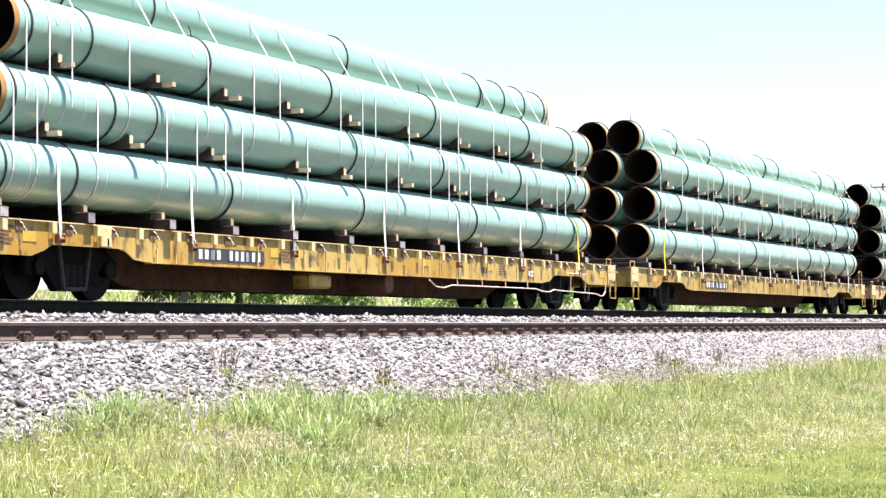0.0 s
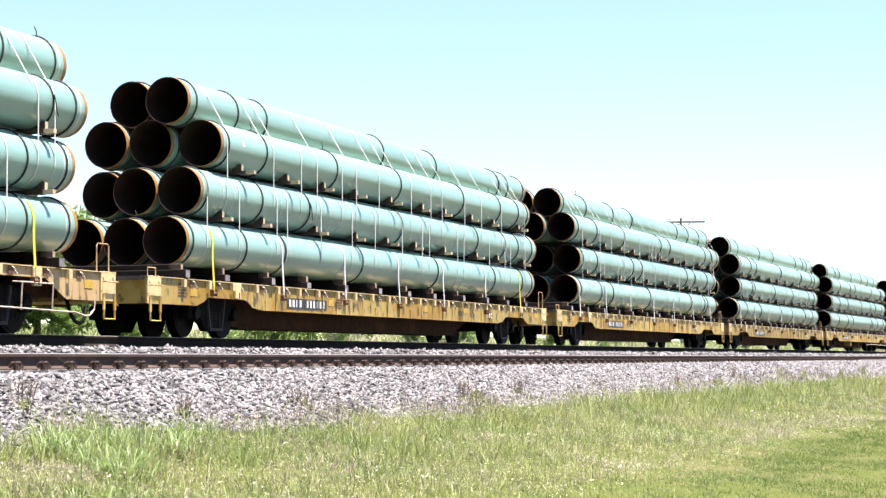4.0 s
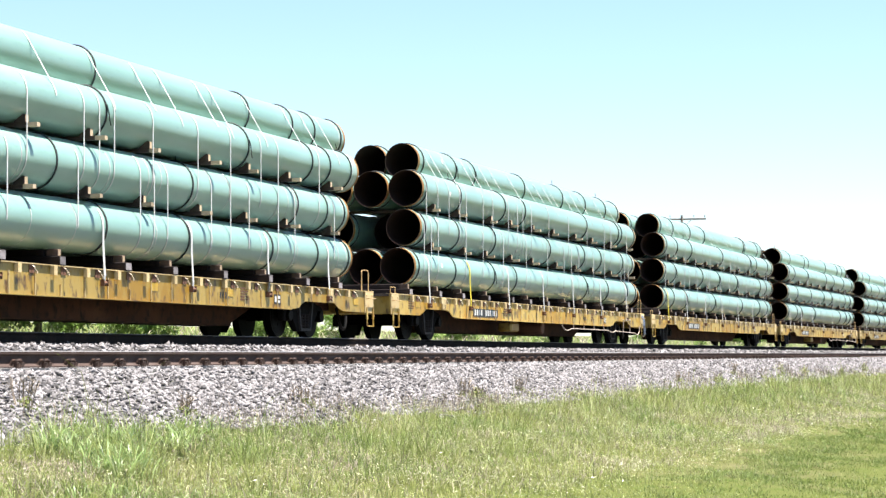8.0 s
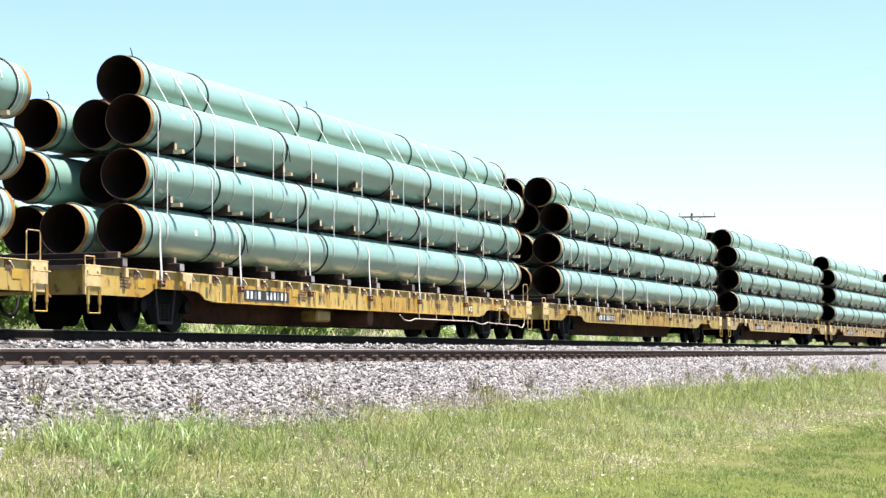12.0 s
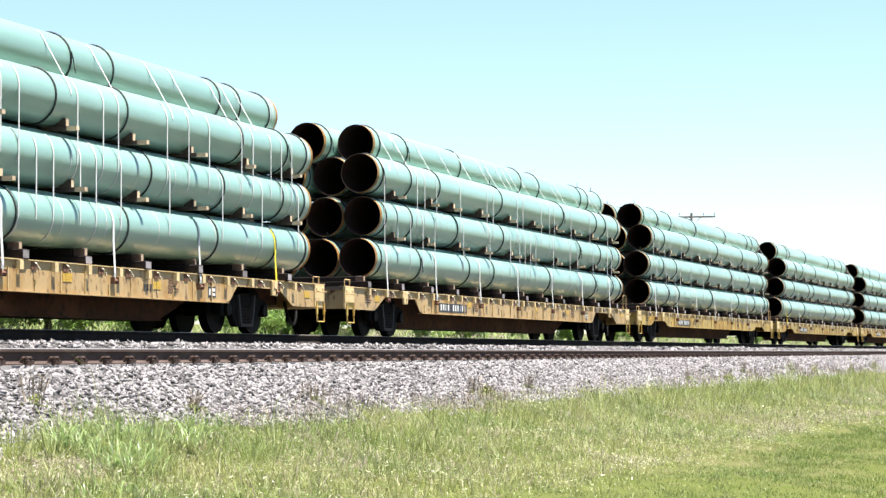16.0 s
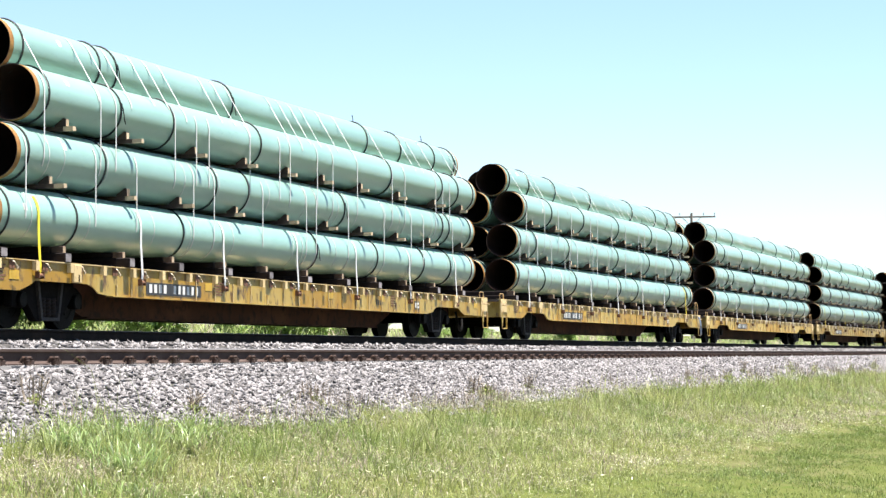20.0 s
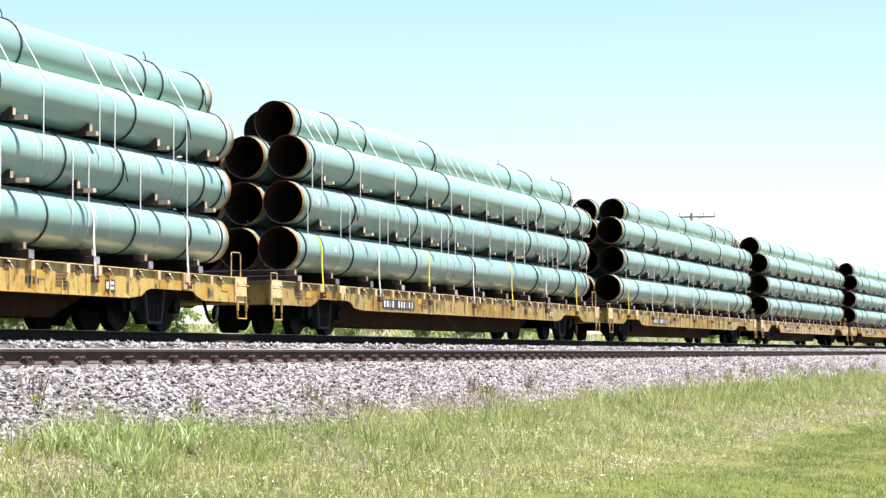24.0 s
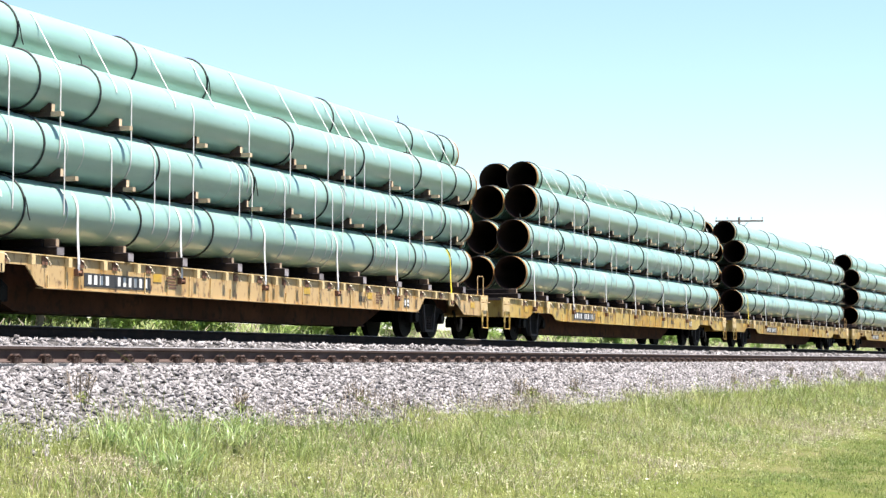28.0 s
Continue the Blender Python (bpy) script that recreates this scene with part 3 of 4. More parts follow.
    dry = (np.sin(s * 0.31) + np.sin(s * 0.13 + 2) + rng.normal(0, 0.8, n)) > 0.3
    for k, name, label, mat in ((~dry, "rough_grass", "rough tall green grass in the meadow behind the train", MEADOW), (dry, "dry_meadow_grass", "tall pale straw-coloured grass in the meadow behind the train", HAY)):
        blades(name, label, mat, s[k], d[k], h[k], w[k], rng.uniform(0.3, 1.3, k.sum()), rng)


def weed(s, d, tall, green, seed):
    rng = np.random.default_rng(seed)
    top = tagged(new("weed_clump"), "dry brown weed clump with a few green leaves" if not green else "bushy yellow-green weed clump in the stones", "weed")
    x, y = arc(s, d)
    top.location = (x, y, float(land_z(d)) - 0.02)
    bm = bmesh.new()
    for _ in range(5 if green else 9):
        a, r = rng.uniform(0, 6.28), rng.uniform(0.02, 0.10)
        p = Vector((r * math.cos(a), r * math.sin(a), 0))
        q = p + Vector((math.cos(a) * tall * 0.22 * rng.random(), math.sin(a) * tall * 0.22 * rng.random(), tall * rng.uniform(0.6, 1.0)))
        rod(bm, [p, (p + q) / 2 + Vector((0.01, 0.01, 0)), q], 0.0045, 4)
        for k in range(4):
            m = p.lerp(q, rng.uniform(0.45, 0.95))
            rod(bm, [m, m + Vector((rng.normal() * 0.05, rng.normal() * 0.05, rng.uniform(0.03, 0.09)))], 0.003, 3)
    part("stem", bm, STRAW, top)
    n = 420 if green else 120
    a, r = rng.uniform(0, 6.28, n), np.abs(rng.normal(0, 0.13 if green else 0.1, n))
    z = rng.uniform(0.0, tall * (0.75 if green else 0.4), n) * np.exp(-r * 3)
    c = np.stack([r * np.cos(a), r * np.sin(a), z], -1)
    e = rng.normal(size=(n, 3)) * 0.03
    g = rng.normal(size=(n, 3)) * 0.012
    v = np.stack([c, c + e * 0.5 + g, c + e], 1).reshape(-1, 3)
    ob = new("leaves", big_mesh("leaves", v, np.arange(n * 3).reshape(-1, 3), BLADE))
    ob.parent = top


# ---------------------------------------------------------------- trees and poles behind the train
def crown_mesh(seed, r, h, leaves):
    rng = np.random.default_rng(seed)
    hubs = np.stack([rng.normal(0, r * 0.42, 26), rng.normal(0, r * 0.42, 26), rng.uniform(h * 0.16, h * 0.93, 26)], -1)
    hubs[:, :2] *= (1.15 - 0.75 * np.abs(hubs[:, 2:] / h - 0.45))
    k = rng.integers(0, 26, leaves)
    off = rng.normal(size=(leaves, 3))
    off /= np.linalg.norm(off, axis=1)[:, None]
    c = hubs[k] + off * (r * 0.30 * rng.random(leaves) ** 0.4)[:, None] * (1, 1, 0.75)
    c[:, 2] = np.maximum(c[:, 2], 0.1)
    a, b = rng.normal(size=(leaves, 3)), rng.normal(size=(leaves, 3))
    a *= (rng.uniform(0.06, 0.13, leaves) / np.linalg.norm(a, axis=1))[:, None]
    b *= (rng.uniform(0.04, 0.09, leaves) / np.linalg.norm(b, axis=1))[:, None]
    v = np.stack([c - a, c - b, c + a, c + b], 1).reshape(-1, 3)
    f = np.array([(0, 1, 2), (0, 2, 3)])[None] + (np.arange(leaves) * 4)[:, None, None]
    return big_mesh("crown", v, f.reshape(-1, 3), LEAF)


def trunk_mesh(seed, r, h):
    rng = np.random.default_rng(seed)
    bm = bmesh.new()
    def limb(p, q, r0, r1):
        pts = [p.lerp(q, t) + Vector(rng.normal(0, 0.03, 3)) * (0 < t < 1) * h * 0.25 for t in (0, 0.35, 0.7, 1)]
        rings = []
        for i, c in enumerate(pts):
            d = (q - p).normalized()
            s = d.cross(Vector((0.3, 1, 0.2))).normalized()
            u = s.cross(d)
            rr = r0 + (r1 - r0) * i / 3
            rings.append([bm.verts.new(c + rr * (math.cos(t) * s + math.sin(t) * u)) for t in (1.047 * k for k in range(6))])
        for x, y in zip(rings, rings[1:]):
            for k in range(6):
                bm.faces.new((x[k], x[(k + 1) % 6], y[(k + 1) % 6], y[k]))
        bm.faces.new(rings[0][::-1]), bm.faces.new(rings[-1])
    top = Vector((0.1, 0, h * 0.7))
    limb(Vector((0, 0, -0.1)), top, 0.035 * h, 0.012 * h)
    for k in range(7):
        a = rng.uniform(0, 6.28)
        p = Vector((0, 0, 0)).lerp(top, rng.uniform(0.25, 0.9))
        limb(p, p + Vector((math.cos(a) * r * 0.7, math.sin(a) * r * 0.7, h * rng.uniform(0.12, 0.3))), 0.012 * h, 0.004 * h)
    return mesh_of("trunk", bm, BARK)


def build_trees():
    rng = np.random.default_rng(21)
    kinds = [(crown_mesh(40 + k, r, h, n), trunk_mesh(60 + k, r, h)) for k, (r, h, n) in enumerate(((1.8, 3.1, 6500), (1.7, 2.9, 5500), (2.1, 4.2, 7000), (2.0, 2.7, 5500)))]
    spots = [(56.5, 33.5, 2, 1.05), (58.6, 34.5, 2, 1.22), (61.0, 33.2, 2, 1.18), (62.6, 35.0, 2, 1.0), (80.2, 34.0, 1, 0.75), (81.6, 33.4, 0, 0.70), (66.8, 33.0, 1, 0.75)]
    s = 20.0
    while s < 400:
        if not (70.5 < s < 75 or 89 < s < 96) and (s > 56 or rng.random() < 0.45):
            spots.append((s, rng.uniform(32, 37) if s < 110 else rng.uniform(32, 50), int(rng.choice([0, 0, 1, 3])), rng.uniform(0.38, 0.62)))
        s += rng.uniform(1.5, 2.6) if s < 110 else rng.uniform(3.0, 6.0)
    for s, d, k, size in spots:
        t = tagged(new("tree" if k == 2 else "bush"), "bright green leafy tree behind the railway" if k == 2 else "low bright green leafy bush behind the railway", "tree" if k == 2 else "bush", "trees behind the track")
        x, y = arc(s, d)
        t.matrix_basis = pose(x, y, float(land_z(d)), 0, 0, rng.uniform(0, 360)) @ Matrix.Diagonal((size, size, size, 1))
        under("trunk", kinds[k][1], t), under("crown", kinds[k][0], t)


def utility_pole(x, y, h, turn, arms, lean):
    top = tagged(new("utility_pole"), "weathered grey wooden utility pole with a crossarm and insulators", "pole", "poles along the railway")
    z0 = float(land_z(y))
    top.matrix_basis = pose(x, y, z0, 0, lean, turn)
    bm = bmesh.new()
    rings = []
    for z in np.linspace(-0.3, h, 7):
        r = 0.17 - 0.07 * z / h
        rings.append([bm.verts.new((r * math.cos(a), r * math.sin(a), z)) for a in (math.pi * k / 5 for k in range(10))])
    for p, q in zip(rings, rings[1:]):
        for k in range(10):
            bm.faces.new((p[k], p[(k + 1) % 10], q[(k + 1) % 10], q[k]))
    bm.faces.new(rings[0][::-1]), bm.faces.new(rings[-1])
    part("shaft", bm, POLE_WOOD, top, smooth=True)
    za = h - 0.30
    part("crossarm", block(-arms / 2, arms / 2, -0.24, -0.11, za - 0.07, za + 0.07, 0.012), POLE_WOOD, top)
    for sx in (-1, 1):
        part("brace", rod(bmesh.new(), [(sx * 0.06, -0.17, za - 0.75), (sx * 0.75, -0.17, za - 0.06)], 0.025, 5), POLE_WOOD, top)
    pin = bmesh.new()
    rod(pin, [(0, 0, 0), (0, 0, 0.12)], 0.015, 6)
    rod(pin, [(0, 0, 0.10), (0, 0, 0.15), (0, 0, 0.24)], 0.045, 8)
    pin = mesh_of("insulator", pin, GLASS_GREY)
    for px in (-arms / 2 + 0.08, -arms / 4, arms / 4, arms / 2 - 0.08):
        under("insulator", pin, top, (px, -0.175, za + 0.07))


# ---------------------------------------------------------------- the train
PITCH, SPEED = 27.763, 17.847
FIRST, LAST = -1, 22
PHASE = 0.779                     # of a car length: where the gap before car 0 stands at the start
ENDS = (-13.20, 13.47)            # the deck's two ends
HALF = ENDS[1]
SIDE = 1.38                       # half the width over the sills
TRUCKS, AXLE, WHEEL_R = (-9.58, 10.06), 0.89, 0.457
DECK_TOP, SILL_LOW = 1.07, 0.57
PIPE_R, PIPE_GAP = 0.457, 0.93
TIERS = (1.790, 2.775, 3.760)
TOP_Z = TIERS[2] + math.sqrt((2 * PIPE_R) ** 2 - (PIPE_GAP / 2) ** 2) + 0.005


def pipe_mesh(length):
    """A tube along x, starting at x = 0: coated wall, bare steel at both ends, rims and bore coloured dark for shade.
    """
    bm = bmesh.new()
    n, ri = 44, PIPE_R - 0.014
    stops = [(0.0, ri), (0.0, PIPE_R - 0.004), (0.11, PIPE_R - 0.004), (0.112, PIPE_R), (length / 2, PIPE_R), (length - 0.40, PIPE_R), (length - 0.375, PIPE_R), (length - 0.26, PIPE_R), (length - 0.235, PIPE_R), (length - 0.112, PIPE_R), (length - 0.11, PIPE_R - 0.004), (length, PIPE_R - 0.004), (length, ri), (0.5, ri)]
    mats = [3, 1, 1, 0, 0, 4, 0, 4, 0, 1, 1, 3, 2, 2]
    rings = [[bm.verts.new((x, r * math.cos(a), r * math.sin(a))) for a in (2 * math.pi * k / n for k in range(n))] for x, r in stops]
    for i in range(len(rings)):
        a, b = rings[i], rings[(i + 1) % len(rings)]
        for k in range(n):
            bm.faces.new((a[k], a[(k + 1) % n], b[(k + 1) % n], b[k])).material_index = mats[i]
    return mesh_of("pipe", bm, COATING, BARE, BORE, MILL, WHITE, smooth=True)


def ring_mesh(seed):
    """A rope ring round a pipe, slightly slanted, with a loose tail."""
    rng = random.Random(seed)
    bm = bmesh.new()
    n, r, slant = 36, PIPE_R + 0.014, rng.uniform(-0.035, 0.035)
    loops = []
    for k in range(n):
        a = 2 * math.pi * k / n
        c, d = Vector((slant * math.sin(a + 1), r * math.cos(a), r * math.sin(a))), Vector((0, math.cos(a), math.sin(a)))
        loops.append([bm.verts.new(c + 0.017 * math.cos(b) * d + Vector((0.019 * math.sin(b), 0, 0))) for b in (2 * math.pi * j / 5 for j in range(5))])
    for k in range(n):
        a, b = loops[k], loops[(k + 1) % n]
        for j in range(5):
            bm.faces.new((a[j], b[j], b[(j + 1) % 5], a[(j + 1) % 5]))
    if seed == 0:   # tail that sticks out on top
        rod(bm, [(0, -0.10, r), (-0.05, -0.12, r + 0.06), (-0.14, -0.13, r + 0.13)], 0.010, 5)
    if seed == 1:   # tail that hangs down the flank
        rod(bm, [(0, -r - 0.012, 0.12), (0.03, -r - 0.03, 0.0), (0.09, -r - 0.02, -0.14), (0.19, -r + 0.01, -0.22)], 0.010, 5)
    return mesh_of("rope_ring", bm, ROPE, smooth=True)


def flank(cy, cz, a0, a1, n, r=PIPE_R + 0.006):
    return [(cy + r * math.cos(a), cz + r * math.sin(a), math.cos(a), math.sin(a)) for a in np.linspace(radians(a0), radians(a1), n)]


YN = -PIPE_GAP                    # middle of the near pipes


def strap_meshes():
    """Bands over the near flank of the load, as ribbons in a plane across the car."""
    got = {}
    for name, mat, w in (("white", WEBBING, 0.020), ("yellow", YELLOW_WEB, 0.032)):
        bm = bmesh.new()          # tie-down: over the lowest pipe and down to the sill
        ribbon(bm, flank(YN, TIERS[0], 140, 180, 6) + [(YN - PIPE_R - 0.006, TIERS[0] - 0.3, -1, 0), (-SIDE - 0.045, 0.96, -1, 0), (-SIDE - 0.03, 0.81, -1, 0)], -0.034, 0.034, 0.006)
        got["tie_" + name] = mesh_of("tie_down_strap", bm, mat)
    for k in (1, 2):              # bands that bind one tier to the next below
        for v, (a, b) in enumerate(((128, 250), (140, 205), (150, 190), (122, 262))):
            bm = bmesh.new()
            ribbon(bm, flank(YN, TIERS[k], a, 180, 8) + flank(YN, TIERS[k - 1], 180, b, 9), -0.016, 0.016, 0.005)
            got["band", k, v] = mesh_of("band", bm, WEBBING)
    t = PIPE_GAP / 2              # bands from a top pipe over the flank of the tier below
    d = math.degrees(math.atan2(TOP_Z - TIERS[2], -t - YN))
    for v, b in enumerate((d + 90, d + 112, d + 90)):
        bm = bmesh.new()
        ribbon(bm, flank(-t, TOP_Z, 128, d + 90, 5) + flank(YN, TIERS[2], d + 90, b, 4 if b > d + 90 else 2), -0.016, 0.016, 0.005)
        got["top", v] = mesh_of("band", bm, WEBBING)
    for k in (0, 1):              # thin rings round the lower pipes
        bm = bmesh.new()
        ribbon(bm, flank(YN, TIERS[k], 95, 265, 18, PIPE_R + 0.003), -0.009, 0.009, 0.003)
        got["ring", k] = mesh_of("thin_band", bm, WEBBING)
    return got


def sill_outline(style):
    """The side sill seen from the side: deep between the trucks, cut up over each of them."""
    if style == 0:
        h = [(1.49, 0.58), (1.19, 0.66), (0.99, 0.745), (-0.71, 0.745), (-0.91, 0.70), (-1.11, 0.60), (-1.46, SILL_LOW)]
    else:
        h = [(1.69, 0.57), (0.99, 0.89), (-1.11, 0.89), (-1.46, 0.60), (-1.66, SILL_LOW)]
    left, right = [(TRUCKS[0] - x, z) for x, z in h], [(TRUCKS[1] + x, z) for x, z in h[::-1]]
    return [(ENDS[0], DECK_TOP), (ENDS[0], h[0][1])] + left + right + [(ENDS[1], h[0][1]), (ENDS[1], DECK_TOP)]


def mark_bars(widths, h):
    """Plain bars in place of characters: a width and whether it is a gap."""
    bm = bmesh.new()
    x = 0.0
    for w, ink in widths:
        if ink:
            box(bm, x + w * 0.22, x + w * 0.78, -0.002, 0.0, 0.0, h)
        x += w
    return bm


def car_meshes():
    got = {}
    for style, mat in ((0, PAINT), (1, PAINT_PALE)):
        for side in (-1, 1):
            bm = bmesh.new()
            prism(bm, sill_outline(style), side * (SIDE - 0.02), side * SIDE)
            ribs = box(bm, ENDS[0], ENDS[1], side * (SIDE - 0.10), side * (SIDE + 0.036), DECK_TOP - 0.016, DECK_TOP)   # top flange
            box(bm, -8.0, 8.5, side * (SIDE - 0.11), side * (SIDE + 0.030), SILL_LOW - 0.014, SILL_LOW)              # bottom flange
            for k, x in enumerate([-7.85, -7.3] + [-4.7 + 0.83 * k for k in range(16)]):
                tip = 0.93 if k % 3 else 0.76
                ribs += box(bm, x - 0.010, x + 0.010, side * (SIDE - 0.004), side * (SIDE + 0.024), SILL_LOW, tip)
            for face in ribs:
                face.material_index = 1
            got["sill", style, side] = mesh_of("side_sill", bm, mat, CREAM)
        bm = bmesh.new()                                                                                            # end plate with corner blocks
        box(bm, -0.05, 0.05, -SIDE + 0.02, SIDE - 0.02, 0.58, DECK_TOP - 0.02)
        got["end", style] = mesh_of("end_sill", bevelled(bm, 0.008), mat)
        bm = bmesh.new()                                                                                            # stake pocket: two cheeks and a face
        box(bm, -0.055, -0.040, -SIDE - 0.075, -SIDE - 0.001, 0.905, DECK_TOP - 0.018)
        box(bm, 0.040, 0.055, -SIDE - 0.075, -SIDE - 0.001, 0.905, DECK_TOP - 0.018)
        box(bm, -0.04, 0.04, -SIDE - 0.075, -SIDE - 0.06, 0.905, DECK_TOP - 0.018)
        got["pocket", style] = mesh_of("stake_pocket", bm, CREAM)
        bm = bmesh.new()                                                                                            # jacking post over the truck
        box(bm, -0.13, 0.13, -SIDE - 0.06, -SIDE - 0.001, 0.75, DECK_TOP - 0.02)
        bevelled(bm, 0.012)
        slot = box(bm, 0.01, 0.05, -SIDE - 0.064, -SIDE - 0.05, 0.77, 0.88)
        for face in slot:
            face.material_index = 1
        got["post", style] = mesh_of("jacking_post", bm, CREAM, SHADED_GRIME)
    bm = bmesh.new()
    box(bm, ENDS[0], ENDS[1], -SIDE + 0.03, SIDE - 0.03, DECK_TOP - 0.07, DECK_TOP - 0.004)
    got["deck"] = mesh_of("deck", bm, DECK)
    bm = bmesh.new()                                                                                                # deep box girder under the middle
    prism(bm, [(ENDS[0] + 0.1, 0.99), (ENDS[0] + 0.1, 0.64), (-8.4, 0.64), (-7.1, 0.23), (7.6, 0.23), (8.9, 0.64), (ENDS[1] - 0.1, 0.64), (ENDS[1] - 0.1, 0.99)], -0.36, 0.36)
    box(bm, -7.1, 7.6, -0.44, 0.44, 0.215, 0.24)
    got["girder"] = mesh_of("centre_sill", bm, GIRDER)
    bm = bmesh.new()                                                                                                # cross bearer
    prism(bm, [(-0.09, 0.985), (-0.09, 0.60), (0.09, 0.60), (0.09, 0.985)], -SIDE + 0.03, SIDE - 0.03)
    got["cross"] = mesh_of("cross_bearer", bm, RUST)
    bm = bmesh.new()                                                                                                # chain hook below the flange
    rod(bm, [(0, -SIDE - 0.01, 1.04), (0, -SIDE - 0.06, 1.01), (0.01, -SIDE - 0.09, 0.95), (0.03, -SIDE - 0.08, 0.905), (0.05, -SIDE - 0.09, 0.935)], 0.012, 5)
    plate = box(bm, -0.085, 0.085, -SIDE - 0.012, -SIDE - 0.001, 0.915, DECK_TOP - 0.018)
    for face in plate:
        face.material_index = 1
    got["hook"] = mesh_of("chain_hook", bm, STEEL, RUST)
    bm = bmesh.new()                                                                                                # strap winch
    rod(bm, [(-0.07, -SIDE - 0.04, 0.83), (0.07, -SIDE - 0.04, 0.83)], 0.035, 8)
    box(bm, -0.08, -0.065, -SIDE - 0.08, -SIDE, 0.78, 0.89), box(bm, 0.065, 0.08, -SIDE - 0.08, -SIDE, 0.78, 0.89)
    got["winch"] = mesh_of("strap_winch", bm, RUST)
    bm = bmesh.new()
    rod(bm, [(-0.20, -SIDE - 0.045, 0.66), (-0.20, -SIDE - 0.05, 0.27), (0.20, -SIDE - 0.05, 0.27), (0.20, -SIDE - 0.045, 0.66)], 0.019, 6)
    box(bm, -0.235, -0.165, -SIDE - 0.06, -SIDE - 0.036, 0.42, 0.70), box(bm, 0.165, 0.235, -SIDE - 0.06, -SIDE - 0.036, 0.42, 0.70)
    got["step"] = mesh_of("sill_step", bm, PAINT)
    bm = bmesh.new()                                                                                                # plate that carries step and grab iron
    box(bm, -0.27, 0.27, -SIDE - 0.035, -SIDE - 0.002, 0.57, DECK_TOP + 0.004)
    bevelled(bm, 0.008)
    for x, z in ((-0.19, 0.98), (0.17, 0.98), (-0.19, 0.68), (0.17, 0.68)):
        disc(bm, -SIDE - 0.050, -SIDE - 0.034, 0.030, x, z, 8)
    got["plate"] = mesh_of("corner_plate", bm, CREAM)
    bm = bmesh.new()
    rod(bm, [(-0.22, -SIDE - 0.03, 0.90), (-0.22, -SIDE - 0.10, 0.90), (0.22, -SIDE - 0.10, 0.90), (0.22, -SIDE - 0.03, 0.90)], 0.013, 6)
    got["grab"] = mesh_of("grab_iron", bm, PAINT_PALE)
    bm = bmesh.new()
    rod(bm, [(-0.22, -SIDE + 0.06, DECK_TOP - 0.2), (-0.22, -SIDE + 0.06, DECK_TOP + 0.44), (-0.18, -SIDE + 0.06, DECK_TOP + 0.48), (0.18, -SIDE + 0.06, DECK_TOP + 0.48), (0.22, -SIDE + 0.06, DECK_TOP + 0.44), (0.22, -SIDE + 0.06, DECK_TOP - 0.2)], 0.012, 6)
    got["rail"] = mesh_of("end_handrail", bm, PAINT_PALE)
    bm = bmesh.new()
    rod(bm, [(-0.16, -SIDE + 0.04, DECK_TOP - 0.1), (-0.16, -SIDE + 0.04, DECK_TOP + 0.15), (0.16, -SIDE + 0.04, DECK_TOP + 0.15), (0.16, -SIDE + 0.04, DECK_TOP - 0.1)], 0.014, 6)
    got["low_rail"] = mesh_of("low_handrail", bm, PAINT_PALE)
    # coupler with knuckle
    bm = bmesh.new()
    box(bm, -0.9, 0.18, -0.11, 0.11, 0.66, 0.88)
    prism(bm, [(0.16, 0.62), (0.40, 0.66), (0.40, 0.88), (0.16, 0.92)], -0.20, 0.16)
    got["coupler"] = mesh_of("coupler", bevelled(bm, 0.02), SHADED_GRIME)
    bm = bmesh.new()
    rod(bm, [(0.0, -0.62, 0.70), (0.10, -0.63, 0.52), (0.22, -0.62, 0.36), (0.40, -0.60, 0.25), (0.62, -0.56, 0.21), (0.84, -0.52, 0.25), (1.02, -0.47, 0.36), (1.14, -0.43, 0.52)], 0.034, 8)
    got["hose"] = mesh_of("air_hose", bm, SHADED_GRIME, smooth=True)
    bm = bmesh.new()
    rod(bm, [(0, -SIDE - 0.02, 0.62), (0.05, -SIDE - 0.05, 0.48), (0.16, -SIDE - 0.06, 0.40), (0.26, -SIDE - 0.05, 0.36)], 0.02, 6)
    for x0, x1, z1, sag in ((-0.30, -0.05, 0.42, 0.10), (-0.22, 0.02, 0.34, 0.05), (-0.12, 0.10, 0.50, 0.12), (-0.36, -0.16, 0.30, 0.04)):
        rod(bm, [(x0, -SIDE - 0.05, 1.00), (x0 + 0.02, -SIDE - 0.11, 0.82), ((x0 + x1) / 2 - sag, -SIDE - 0.12, 0.62), (x1, -SIDE - 0.10, z1), (x1 + 0.10, -SIDE - 0.06, z1 - 0.05)], 0.013, 6)
    got["blue_hose"] = mesh_of("brake_hose", bm, BLUE_HOSE, smooth=True)
    bm = bmesh.new()                                                                                                # uncoupling lever
    rod(bm, [(0.35, 0.0, 0.72), (0.40, -0.4, 0.62), (0.34, -0.9, 0.60), (0.30, -1.25, 0.62), (0.20, -1.40, 0.50)], 0.014, 5)
    got["lever"] = mesh_of("uncoupling_lever", bm, RUST)
    # brake gear
    bm = bmesh.new()
    rod(bm, [(2.2, 0, 0.50), (2.5, 0, 0.38), (2.9, 0, 0.36), (3.3, 0, 0.42), (8.0, 0, 0.42), (8.3, 0, 0.38), (8.6, 0, 0.36), (8.9, 0, 0.37), (9.15, 0, 0.42), (9.4, 0, 0.40), (12.0, 0, 0.36), (12.3, 0, 0.31), (12.5, 0, 0.32), (12.65, 0, 0.42), (12.7, 0, 0.62)], 0.016, 6)
